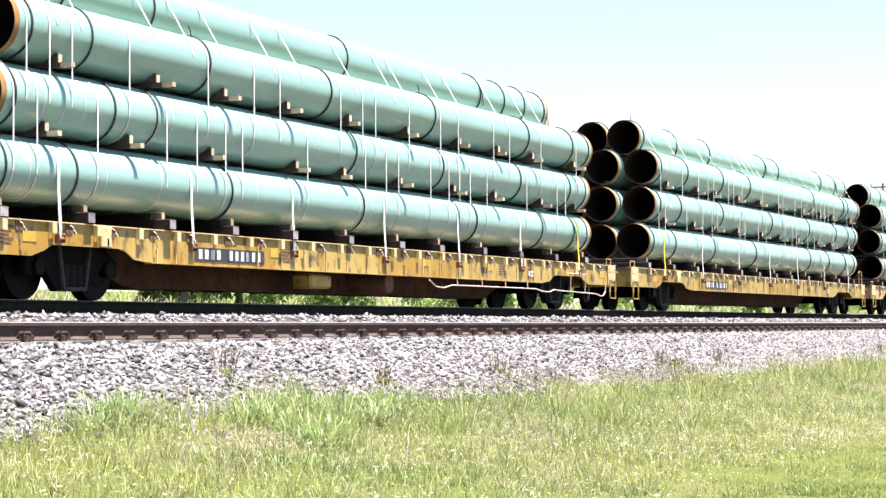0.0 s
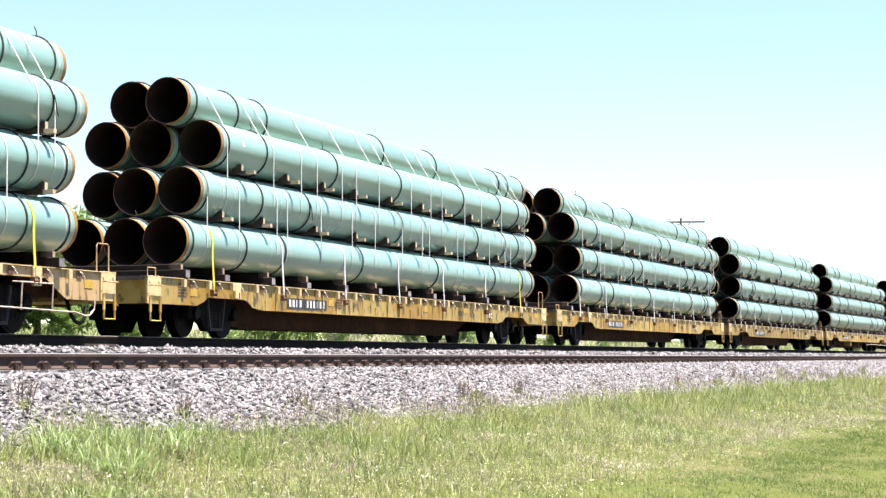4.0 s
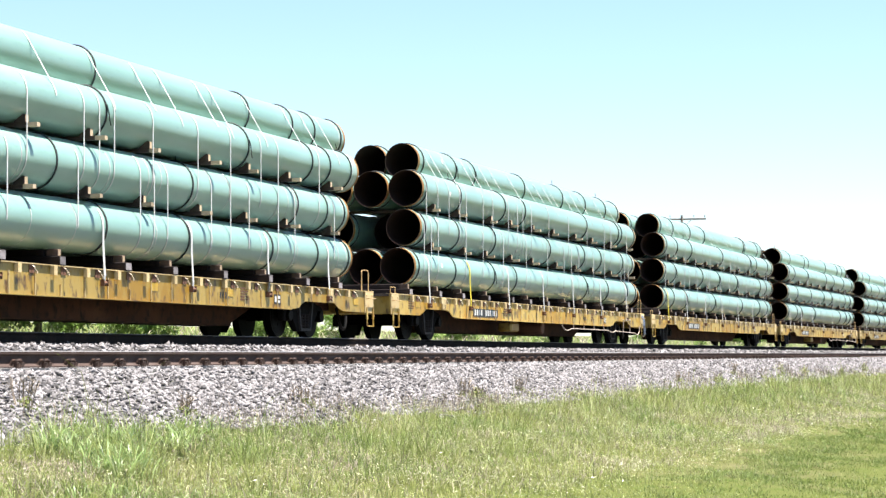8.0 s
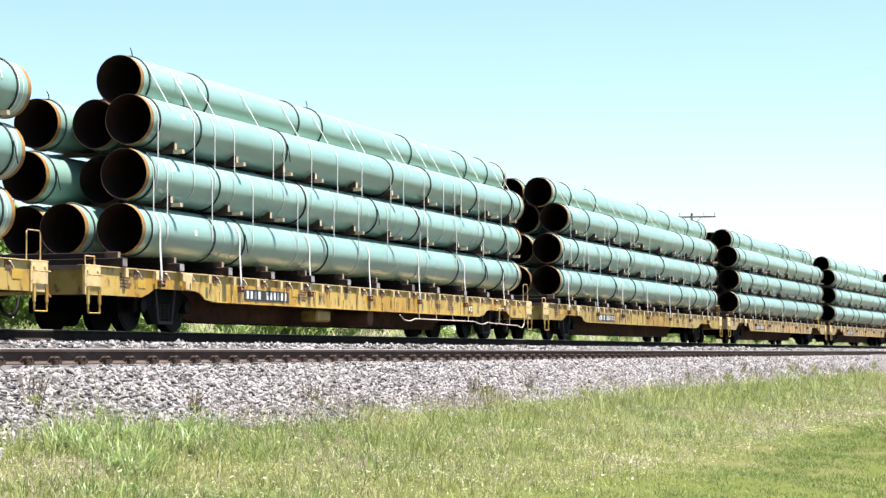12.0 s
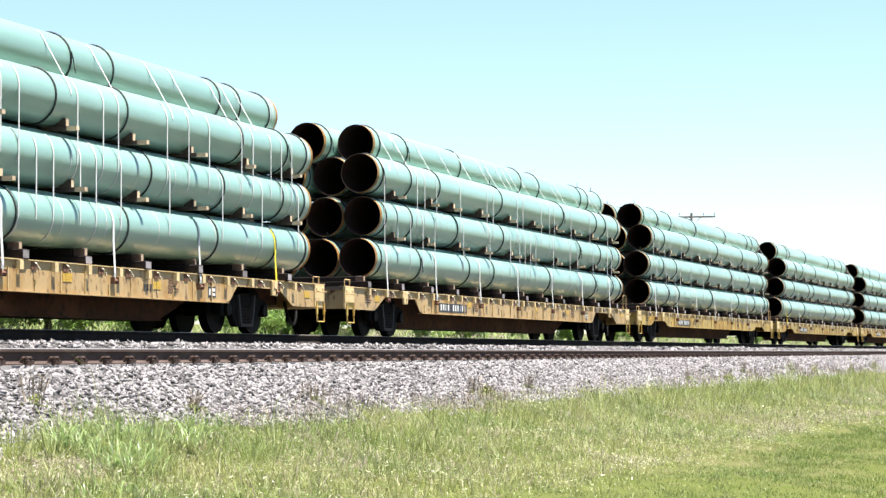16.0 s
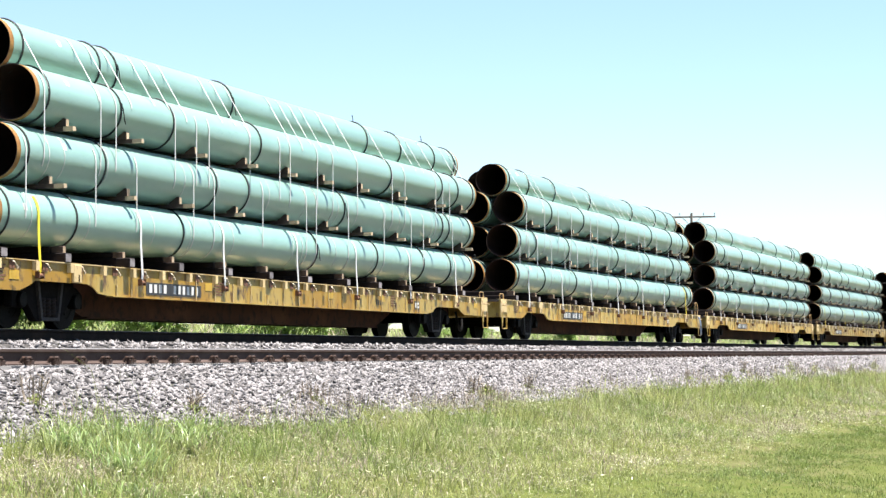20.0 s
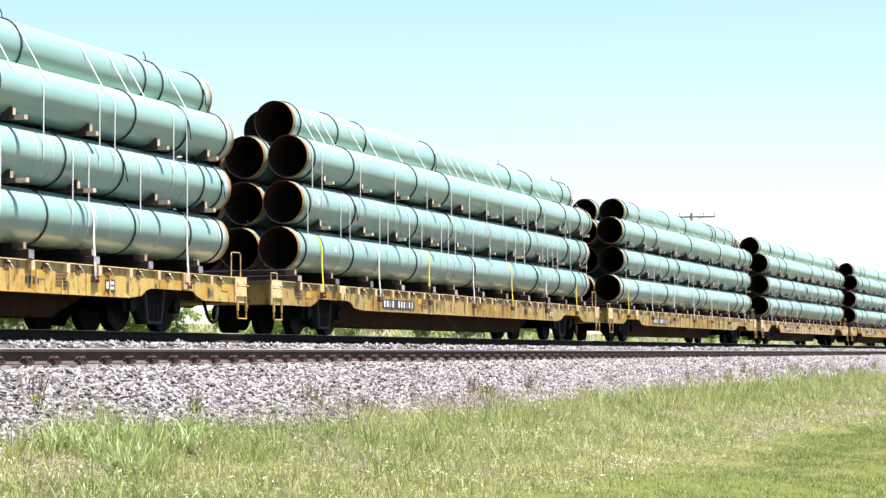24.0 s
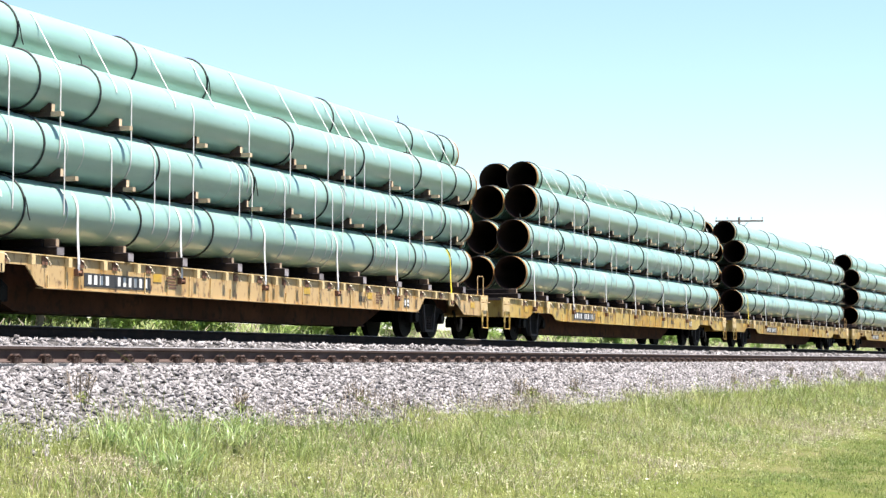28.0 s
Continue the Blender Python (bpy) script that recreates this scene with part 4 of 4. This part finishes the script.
    for x in (3.6, 4.9, 6.2, 7.5):
        rod(bm, [(x, 0, 0.42), (x, 0.02, 0.62)], 0.012, 5)
    for x in (10.2, 11.2):
        rod(bm, [(x, 0, 0.36), (x, -0.02, 0.80)], 0.015, 5)
    rod(bm, [(9.9, -0.02, 0.80), (11.2, -0.02, 0.80)], 0.013, 5)
    got["rod"] = mesh_of("train_line", bm, PIPEWORK, smooth=True)
    bm = bmesh.new()
    disc(bm, -0.42, 0.42, 0.20, n=18)
    got["tank"] = mesh_of("air_reservoir", bevelled(bm, 0.02), RUST, smooth=True)
    bm = bmesh.new()
    box(bm, -0.40, 0.40, -0.2, 0.2, -0.16, 0.10)
    got["valve"] = mesh_of("brake_valve", bevelled(bm, 0.04), PAINT)
    # truck
    bm = bmesh.new()
    prism(bm, [(-1.16, 0.34), (-1.16, 0.58), (-0.98, 0.68), (-0.42, 0.76), (0.42, 0.76), (0.98, 0.68), (1.16, 0.58), (1.16, 0.34), (0.98, 0.34), (0.96, 0.50), (0.80, 0.56), (0.56, 0.30), (0.40, 0.12), (-0.40, 0.12), (-0.56, 0.30), (-0.80, 0.56), (-0.96, 0.50), (-0.98, 0.34)], -0.07, 0.07)
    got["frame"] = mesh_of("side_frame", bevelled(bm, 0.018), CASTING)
    bm = bmesh.new()                                                                                                # one coil spring, as a ribbed column
    rings = [[bm.verts.new((r * math.cos(t), r * math.sin(t), z)) for t in (math.pi * k / 5 for k in range(10))] for z, r in [(0.20 + 0.03 * i, 0.076 if i % 2 else 0.060) for i in range(11)]]
    for p, q in zip(rings, rings[1:]):
        for k in range(10):
            bm.faces.new((p[k], p[(k + 1) % 10], q[(k + 1) % 10], q[k]))
    bm.faces.new(rings[0][::-1]), bm.faces.new(rings[-1])
    got["spring"] = mesh_of("coil_spring", bm, RAIL_DARK)
    bm = bmesh.new()
    prism(bm, [(-0.43, 0.76), (-0.29, 0.13), (0.29, 0.13), (0.43, 0.76), (0.36, 0.76), (0.24, 0.185), (-0.24, 0.185), (-0.36, 0.76)], -0.03, 0.03)
    got["rib"] = mesh_of("frame_rib", bm, RIB)
    bm = bmesh.new()
    box(bm, -0.22, 0.22, -1.05, 1.05, 0.50, 0.80)
    got["bolster"] = mesh_of("bolster", bevelled(bm, 0.02), SHADED_GRIME)
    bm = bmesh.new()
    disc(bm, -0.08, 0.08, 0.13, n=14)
    got["cap"] = mesh_of("bearing_cap", bevelled(bm, 0.015), SHADED_GRIME, smooth=True)
    bm = bmesh.new()
    for s in (-1, 1):
        disc(bm, s * 0.70, s * 0.83, WHEEL_R, n=32)
        disc(bm, s * 0.665, s * 0.70, WHEEL_R + 0.027, n=32)
        disc(bm, s * 0.826, s * 0.838, WHEEL_R - 0.06, n=32, hole=WHEEL_R - 0.16)
        for k in range(4):
            a = k * math.pi / 2
            disc(bm, s * 0.829, s * 0.842, 0.035, 0.2 * math.cos(a), 0.2 * math.sin(a), 8)
    disc(bm, -1.02, 1.02, 0.085, n=12)
    got["wheels"] = mesh_of("wheelset", bm, SHADED_GRIME, smooth=True)
    # markings
    bm = bmesh.new()
    box(bm, 0, 2.25, -0.004, 0.0, 0, 0.215)
    got["panel"] = mesh_of("number_panel", bm, PLATE)
    got["letter"] = mesh_of("marking", mark_bars([(0.19, 1)], 0.15), WHITE)
    got["digit"] = mesh_of("marking", mark_bars([(0.165, 1)], 0.15), WHITE)
    got["small"] = mesh_of("marking", mark_bars([(0.12, 1)] * 4, 0.12), PLATE)
    bm = bmesh.new()
    for k in range(5):
        box(bm, 0, 0.42 - 0.05 * (k % 3), -0.002, 0, -k * 0.055, -k * 0.055 + 0.028)
    got["data"] = mesh_of("data_stencil", bm, RUST)
    bm = bmesh.new()
    box(bm, 0, 0.30, -0.003, 0, 0, 0.14)
    got["reflector"] = mesh_of("reflector", bm, REFLECTOR)
    bm = bmesh.new()
    box(bm, 0, 0.50, -0.004, 0, 0, 0.11)
    got["stripe"] = mesh_of("reflector_stripe", bm, REFLECTOR)
    bm = bmesh.new()
    box(bm, 0, 0.34, -0.003, 0, 0, 0.20)
    got["decal"] = mesh_of("inspection_decal", bm, PLATE)
    bm = bmesh.new()
    for x0, x1, z0, z1 in ((0.03, 0.12, 0.04, 0.16), (0.15, 0.31, 0.11, 0.17), (0.15, 0.31, 0.03, 0.08)):
        box(bm, x0, x1, -0.002, 0, z0, z1)
    got["decal_text"] = mesh_of("marking", bm, WHITE)
    # timbers of the load: a squared bearer on the deck with a thinner board on it, and a sawn wedge against the pipe
    zt = TIERS[0] - PIPE_R
    for v, (half, high, out) in enumerate(((0.105, 0.155, 0.075), (0.12, 0.145, 0.045), (0.10, 0.165, 0.10))):
        bm = bmesh.new()
        box(bm, -half, half, -SIDE - out, SIDE + out, DECK_TOP, DECK_TOP + high)
        box(bm, -0.08, 0.08, -SIDE + 0.24, SIDE - 0.24, DECK_TOP + high, zt + 0.004)
        bevelled(bm, 0.014)
        for face in bm.faces:
            face.material_index = 1 if abs(face.calc_center_median().y) > SIDE + out - 0.004 else 0
        got["bearer", v] = mesh_of("deck_bearer", bm, TIMBER, END_GRAIN)
    def wedge(z0, z, x, out):
        """A chock whose sloped back lies against the flank of a pipe at height z."""
        bm = bmesh.new()
        top = [z - math.sqrt(PIPE_R ** 2 - (y + PIPE_GAP) ** 2) - 0.003 for y in (out + 0.05, out + 0.21)]
        ring = [(out, z0), (out + 0.21, z0), (out + 0.21, max(top[1], z0 + 0.012)), (out + 0.05, top[0]), (out, top[0] - 0.012)]
        sides = [[bm.verts.new((sx, y, h)) for y, h in ring] for sx in (-x, x)]
        bm.faces.new(sides[0]), bm.faces.new(sides[1][::-1])
        for i in range(5):
            bm.faces.new((sides[0][i], sides[1][i], sides[1][(i + 1) % 5], sides[0][(i + 1) % 5]))
        bmesh.ops.recalc_face_normals(bm, faces=bm.faces[:])
        for face in bm.faces:
            face.material_index = 1 if face.calc_center_median().y < out + 0.005 else 0
        return mesh_of("chock", bevelled(bm, 0.006), CHOCK, PINE)
    bm = block(-0.05, 0.05, -SIDE + 0.05, -1.12, DECK_TOP + 0.14, zt + 0.008, 0.008)
    for face in bm.faces:
        face.material_index = 1 if face.calc_center_median().y < -SIDE + 0.054 else 0
    got["chock", 0] = mesh_of("chock", bm, CHOCK, PINE)
    for k in (1, 2):
        lo, hi = TIERS[k - 1] + PIPE_R, TIERS[k] - PIPE_R
        bm = bmesh.new()
        box(bm, -0.05, 0.05, -SIDE + 0.06, SIDE + 0.12, lo + 0.001, hi - 0.001)
        for face in box(bm, -0.052, 0.052, -SIDE - 0.12, -SIDE + 0.06, lo, hi):
            face.material_index = 1
        got["plank", k] = mesh_of("dunnage_plank", bm, CHOCK, PINE)
        got["chock", k] = wedge(hi - 0.002, TIERS[k], 0.052, -1.31)
    return got


def truck(mesh, car, x, near):
    t = under("truck", mesh["bolster"], car, (x, 0, 0), label="greasy two-axle truck coloured black for the shade, with coil springs")
    for side in (-1, 1):
        under("side_frame", mesh["frame"], t, (0, side * 0.985, 0))
        if side < 0:
            for a in (-0.17, 0.0, 0.17) if near else ():
                under("coil_spring", mesh["spring"], t, (a, side * 1.03, 0))
            under("frame_rib", mesh["rib"], t, (0, side * 1.075, 0))
            for a in (-AXLE, AXLE):
                under("bearing_cap", mesh["cap"], t, (a, side * 1.04, WHEEL_R))
    return [under("wheelset", mesh["wheels"], t, (a, 0, WHEEL_R)) for a in (-AXLE, AXLE)]


PALE_CARS = (2, 10, 11, 18)
LINE_CARS = (0, 2, 6, 8)


YELLOW_STRAPS = {0: (6,), 1: (0,), 2: (6,), 3: (0, 6), 6: (1,), 7: (0,), 10: (6,), 13: (0,), 14: (6,), 16: (0, 2, 4, 6), 17: (0,), 18: (6,), 20: (0,)}


def flatcar(n, mesh, straps, wheels):
    """One flatcar at the origin, its deck along x; returns the thing that carries it all."""
    rng = random.Random(100 + n)
    style = 1 if n in PALE_CARS else 0
    paint = "faded cream-yellow" if style else "worn yellow"
    car = tagged(new("flatcar"), f"{paint} railroad flatcar carrying four tiers of green pipes", "railcar", "flatcars of the freight train")
    under("deck", mesh["deck"], car)
    under("centre_sill", mesh["girder"], car, label="rusty brown deep centre girder")
    for side in (-1, 1):
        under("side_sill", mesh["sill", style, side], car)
    for x in (-4.0, 4.0):
        under("cross_bearer", mesh["cross"], car, (x, 0, 0))
    for e in (-1, 1):
        under("end_sill", mesh["end", style], car, (ENDS[e > 0] - e * 0.1, 0, 0), (0, 0, 0) if e < 0 else (0, 0, 180))
        under("coupler", mesh["coupler"], car, (ENDS[e > 0] + e * 0.15, 0, 0), (0, 0, 0 if e > 0 else 180))
        at = (ENDS[e > 0] - e * 0.28, 0, 0)
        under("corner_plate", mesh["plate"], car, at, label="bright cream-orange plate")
        under("sill_step", mesh["step"], car, at)
        under("grab_iron", mesh["grab"], car, at)
        wheels += truck(mesh, car, TRUCKS[e > 0], n < 19)
        under("jacking_post", mesh["post", style], car, (TRUCKS[e > 0] + (0.65 if e > 0 else 0.30), 0, 0))
        under("uncoupling_lever", mesh["lever"], car, (e * (HALF - 0.1), 0, 0), (0, 0, 0)) if e > 0 else None
    under("air_hose", mesh["hose"], car, (HALF - 0.35, 0, 0))
    if n not in (0, 10, 13):
        under("end_handrail", mesh["rail"], car, (HALF - 0.32, 0, 0))
    else:
        under("low_handrail", mesh["low_rail"], car, (HALF - 0.32, 0, 0))
    under("brake_hose", mesh["blue_hose"], car, (HALF - 0.15, 0, 0), label="tangle of dusty pale blue brake hoses") if n in (6, 14) else None
    for k in range(22):
        x = -11.75 + k * 1.12 + rng.uniform(-0.03, 0.03)
        under("stake_pocket", mesh["pocket", style], car, (x, 0, 0))
        if n < 20 or k % 2:
            under("chain_hook", mesh["hook"], car, (x + 0.42 + rng.uniform(-0.08, 0.08), 0, 0), (0, 0, 0))
    if n in LINE_CARS:
        under("train_line", mesh["rod"], car, (0, -1.42, 0), label="dusty pale air pipe below the sill")
        under("air_reservoir", mesh["tank"], car, (0.9, -0.75, 0.42))
        under("brake_valve", mesh["valve"], car, (-1.8, -0.9, 0.44))
    # markings on the near sill
    y = -SIDE - 0.004
    p = under("number_panel", mesh["panel"], car, (-6.72, y, 0.63), label="black panel with white characters")
    for k in range(10):
        under("marking", mesh["letter" if k < 4 else "digit"], p, (0.08 + (0.19 * k if k < 4 else 0.98 + 0.185 * (k - 4)), -0.005, 0.035))
    tagged(under("marking", mesh["small"], car, (4.9, y, 0.70)), kind="stuff")
    if n < 19:
        for x, z in ((-11.9, 0.95), (5.9, 0.91), (-3.9, 0.91)):
            tagged(under("data_stencil", mesh["data"], car, (x, y, z)), kind="stuff")
    d = under("inspection_decal", mesh["decal"], car, (7.6, y, 0.65))
    tagged(under("marking", mesh["decal_text"], d, (0, -0.004, 0)), kind="stuff")
    under("reflector_stripe", mesh["stripe"], car, (ENDS[0] + 0.05, -SIDE - 0.036, 0.61))
    if n < 19:
        under("low_handrail", mesh["low_rail"], car, (ENDS[0] + 0.30, 0, 0))
    for x in (-11.3, -4.3, 2.0, 5.3, 12.3):
        under("reflector", mesh["reflector"], car, (x + rng.uniform(-0.1, 0.1), y, 0.76 + rng.uniform(-0.03, 0.03)))
    # timbers under and between the tiers
    for k in range(12):
        x = -11.75 + k * 2.1 + rng.uniform(-0.12, 0.12)
        under("deck_bearer", mesh["bearer", rng.randrange(3)], car, (x, rng.uniform(-0.04, 0.04), 0))
        under("chock", mesh["chock", 0], car, (x + rng.uniform(-0.03, 0.03), rng.uniform(-0.03, 0.0), 0))
    near = [p for p in pipe_places(n) if p[1] < -0.3]
    runs = [(x, x + length) for x, _, _, length in near]
    for tier in (1, 2):
        x0, x1 = max(runs[tier][0], runs[tier - 1][0]) + 1.15, min(runs[tier][1], runs[tier - 1][1]) - 0.9
        for k in range(10):
            x = x0 + (x1 - x0) * k / 9 + rng.uniform(-0.35, 0.35) * (0 < k < 9)
            under("dunnage_plank", mesh["plank", tier], car, (x, rng.uniform(-0.10, 0.06), 0))
            if n < 20:
                under("chock", mesh["chock", tier], car, (x + rng.uniform(-0.02, 0.02), rng.uniform(-0.015, 0.0), 0))
    # straps
    for k in range(7):
        x = -10.45 + k * 3.53 + rng.uniform(-0.1, 0.1)
        under("tie_down_strap", straps["tie_yellow" if k in YELLOW_STRAPS.get(n, ()) else "tie_white"], car, (x, 0, 0))
        under("strap_winch", mesh["winch"], car, (x, 0, 0))
    for tier in (1, 2):
        x, end = max(runs[tier][0], runs[tier - 1][0]) + 0.25, min(runs[tier][1], runs[tier - 1][1]) - 0.3
        while x < end:
            under("band", straps["band", tier, rng.randrange(4)], car, (x, 0, 0))
            x += rng.choice((0.55, 0.9, 1.5, 1.9, 2.3))
    x, end = max(runs[2][0], runs[3][0]) + 0.4, min(runs[2][1], runs[3][1]) - 0.3
    while x < end:
        under("band", straps["top", rng.randrange(3)], car, (x, 0, 0))
        x += rng.choice((0.6, 1.0, 1.7, 2.1))
    for tier in (0, 1) if n < 20 else ():
        x = runs[tier][0] + 1.0
        while x < runs[tier][1] - 0.5:
            under("thin_band", straps["ring", tier], car, (x, 0, 0))
            x += rng.choice((0.5, 1.5, 1.9, 2.4, 3.0))
    return car


# the train's small run ahead of (-) or behind (+) an even speed, in metres
SLACK_T = (0, 1, 2, 3, 4, 5, 6, 7, 8, 9.5, 11, 12.5, 14, 15, 16, 17.3, 19, 21, 23, 25, 28)
SLACK = (-1.0, -1.25, -1.38, -1.33, -1.15, -0.9, -0.63, -0.42, -0.26, -0.07, 0, 0.15, 0.27, 0.22, 0.08, -0.03, -0.12, -0.14, -0.03, -0.05, 0)


def car_path(n, local=None):
    """Poses of car n, or of a thing at local on it, from the start to the end."""
    rows = []
    for t in np.arange(0, 28.1, 1.0):
        s = (n + PHASE + 0.5) * PITCH - SPEED * t + float(np.interp(t, SLACK_T, SLACK))
        m = on_track(s, TRAIN_D, TRAIN_TOP)
        rows.append((float(t), m @ local if local else m))
    return rows


# where the near pipes of the four tiers begin and end on their car, from its middle
LOAD_START = {0: (-12.10, -11.75, -11.45, -11.60), 1: (-11.61, -11.12, -10.93, -10.94), 2: (-11.26, -11.55, -11.33, -11.40), 3: (-11.52, -10.90, -9.97, -10.48), 4: (-10.61, -10.26, -10.94, -10.90), 5: (-11.03, -10.54, -10.60, -10.53), 6: (-11.42, -10.97, -10.79, -9.75), 7: (-11.13, -11.02, -10.84, -9.76), 8: (-11.05, -10.90, -10.73, -10.19), 9: (-11.19, -11.12, -10.26, -10.42), 10: (-10.77, -10.51, -10.82, -9.72), 11: (-11.19, -10.87, -11.04, -10.07), 12: (-11.29, -11.43, -10.88, -10.47), 13: (-11.70, -11.15, -10.58, -10.58), 14: (-11.66, -11.54, -10.87, -11.01), 15: (-11.62, -11.31, -11.28, -10.96), 16: (-11.73, -11.48, -11.22, -10.86), 17: (-11.46, -10.93, -11.11, -8.95), 18: (-11.27, -11.19, -11.29, -10.94), 19: (-11.15, -10.96, -10.30, -8.71)}
LOAD_END = {0: (11.81, 11.72, 11.95, 10.20), 1: (12.36, 12.56, 13.00, 12.89), 2: (12.13, 12.01, 12.51, 12.56), 3: (12.24, 12.48, 11.86, 12.99), 4: (12.19, 12.06, 12.79, 12.81), 5: (12.16, 12.00, 12.63, 12.99), 6: (12.60, 12.19, 12.43, 11.93), 7: (12.47, 12.82, 12.91, 12.56), 8: (12.51, 12.61, 12.87, 12.75), 9: (12.85, 12.86, 12.86, 13.12), 10: (12.70, 12.79, 12.87, 12.08), 11: (12.67, 12.49, 12.50, 12.05), 12: (12.80, 12.52, 12.78, 13.04), 13: (12.49, 12.43, 12.62, 12.57), 14: (12.20, 12.02, 11.69, 11.73), 15: (12.66, 12.75, 12.90, 12.91), 16: (12.32, 12.45, 12.76, 12.28), 17: (12.52, 12.45, 12.78, 11.19), 18: (12.37, 12.45, 12.70, 12.71)}

# how much later than the near pipe the middle pipes of three tiers and the far pipes of four begin
MIDDLE_DEPTH = {1: (0.05, -0.38, -0.39), 2: (0.14, 1.62, 0.12), 3: (0.23, -0.01, -0.27), 5: (0.19, -0.22, 0.07), 6: (0.29, 1.68, 0.01), 7: (-0.08, 0.11, 1.23), 8: (-0.35, 0.95, 0.5), 10: (-0.16, 0.05, 0.67), 11: (0.0, -0.02, 0.6), 12: (-0.03, 0.36, -0.06), 13: (1.6, 0.04, -0.44), 14: (-0.03, 0.41, -0.36), 16: (0.09, 0.06, -0.15), 17: (0.01, 0.06, 0.15), 18: (0.16, 1.08, 0.15)}
FAR_DEPTH = {1: (0.35, -0.18, -0.61, 0.08), 2: (0.72, 0.27, 0.14, 0.76), 3: (0.21, 0.51, -0.33, 0.34), 5: (0.24, -0.03, 0.22, 0.88), 6: (-0.11, 0.26, -0.07, 0.2), 7: (-0.05, 0.08, 0.33, -1.01), 8: (-0.04, -0.22, 0.02, 2.0), 10: (-0.25, 0.82, 0.14, 2.0), 11: (-0.15, 0.12, 0.1, -0.79), 12: (0.73, 0.17, 0.55, -0.22), 13: (0.14, -0.17, -0.02, 0.05), 14: (0.02, 0.14, 0.32, 2.0), 16: (0.27, 0.01, -0.28, 1.52), 17: (0.11, -0.24, 0.84, -0.27), 18: (0.03, -0.39, 0.29, -0.27)}


def pipe_places(n):
    """Where the eleven pipes of car n lie: local x, y, z and length."""
    rng = random.Random(500 + n)
    at = []
    rows = [(z, (-PIPE_GAP, 0.0, PIPE_GAP)) for z in TIERS] + [(TOP_Z, (-PIPE_GAP / 2, PIPE_GAP / 2))]
    for tier, (z, ys) in enumerate(rows):
        x0 = LOAD_START.get(n, (-11.3, -11.1, -10.8, -10.5))[tier]
        x1 = LOAD_END.get(n, (12.4, 12.5, 12.6, 12.3))[tier]
        at.append((x0, ys[0], z, round(x1 - x0, 1)))
        late = [rng.gauss(0.05, 0.15) for _ in ys[1:]]
        if n in FAR_DEPTH:
            late = [MIDDLE_DEPTH[n][tier], FAR_DEPTH[n][tier]] if tier < 3 else [FAR_DEPTH[n][3]]
        for y, more in zip(ys[1:], late):
            at.append((x0 + more, y, z, round(rng.gauss(12.6, 0.2) - x0 - more, 1)))
    return at


def build_train():
    mesh, straps = car_meshes(), strap_meshes()
    tubes = {}
    rings = [ring_mesh(k) for k in range(6)]
    bm = bmesh.new()
    ribbon(bm, [(c[0], c[1], c[2], c[3]) for c in flank(0, 0, 150, 164, 3, PIPE_R + 0.001)], 0, 0.11, 0.002)
    sticker = mesh_of("label_sticker", bm, WHITE)
    wheels, moving = [], []
    for n in range(FIRST, LAST + 1):
        moving.append((flatcar(n, mesh, straps, wheels), car_path(n)))
        rng = random.Random(900 + n)
        for i, (x, y, z, length) in enumerate(pipe_places(n)):
            if length not in tubes:
                tubes[length] = pipe_mesh(length)
            near = i in (0, 3, 6, 9, 10)
            p = tagged(new("pipe", tubes[length]), "long green epoxy-coated steel pipe with bare rusty ends", "pipe", "pipes on the flatcars")
            spots = [0.3] if not near else [0.28 + rng.uniform(0, 0.15), rng.uniform(1.8, 3.2), rng.uniform(3.6, 7.5), rng.uniform(8.5, 13), rng.uniform(14, 18), rng.uniform(length - 5, length - 2.6), length - rng.uniform(1.2, 2.2), length - rng.uniform(0.25, 0.5)]
            for sx in spots:
                under("rope_ring", rings[rng.randrange(6)], p, (sx, 0, 0))
            if near and i != 10 and n < 19:
                under("label_sticker", sticker, p, (rng.uniform(0.7, 2.2), 0, 0), (rng.uniform(-12, 25), 0, 0))
            moving.append((p, car_path(n, pose(x, y, z))))
    return moving, wheels


def motions(moving, wheels):
    """Carries the train past the tripod and turns its wheels."""
    for thing, rows in moving:
        walk(thing, rows)
    turn = math.degrees(SPEED / WHEEL_R)
    for w in wheels:
        x = w.matrix_basis.translation.x
        walk(w, [(k / FPS, pose(x, 0, WHEEL_R, 0, -turn * k / FPS, 0)) for k in range(28 * FPS + 1)])


build_ground()
track_rails = build_rails()
build_trees()
utility_pole(167.08, 32.1, 11.05, 99, 3.9, 0)
utility_pole(83.8, 54.34, 9.0, 112, 3.05, -2.0)
train_things, train_wheels = build_train()
build_clips(track_rails)
build_ballast()
build_grass()
for spot in ((17.4, 9.7, 0.40, False, 1), (20.3, 9.4, 0.28, False, 6), (23.9, 9.45, 0.30, False, 8), (30.2, 9.35, 0.34, False, 2), (30.7, 9.30, 0.24, True, 3), (33.6, 9.45, 0.30, False, 9),
             (54.6, 9.6, 0.42, False, 4), (60.9, 9.30, 0.58, True, 5), (71.6, 9.0, 0.50, True, 7), (46.6, 9.35, 0.34, False, 11), (50.5, 9.2, 0.34, True, 12), (57.5, 9.3, 0.36, False, 13), (65.5, 9.35, 0.42, True, 14), (80.0, 9.3, 0.5, True, 15)):
    weed(*spot)
motions(train_things, train_wheels)
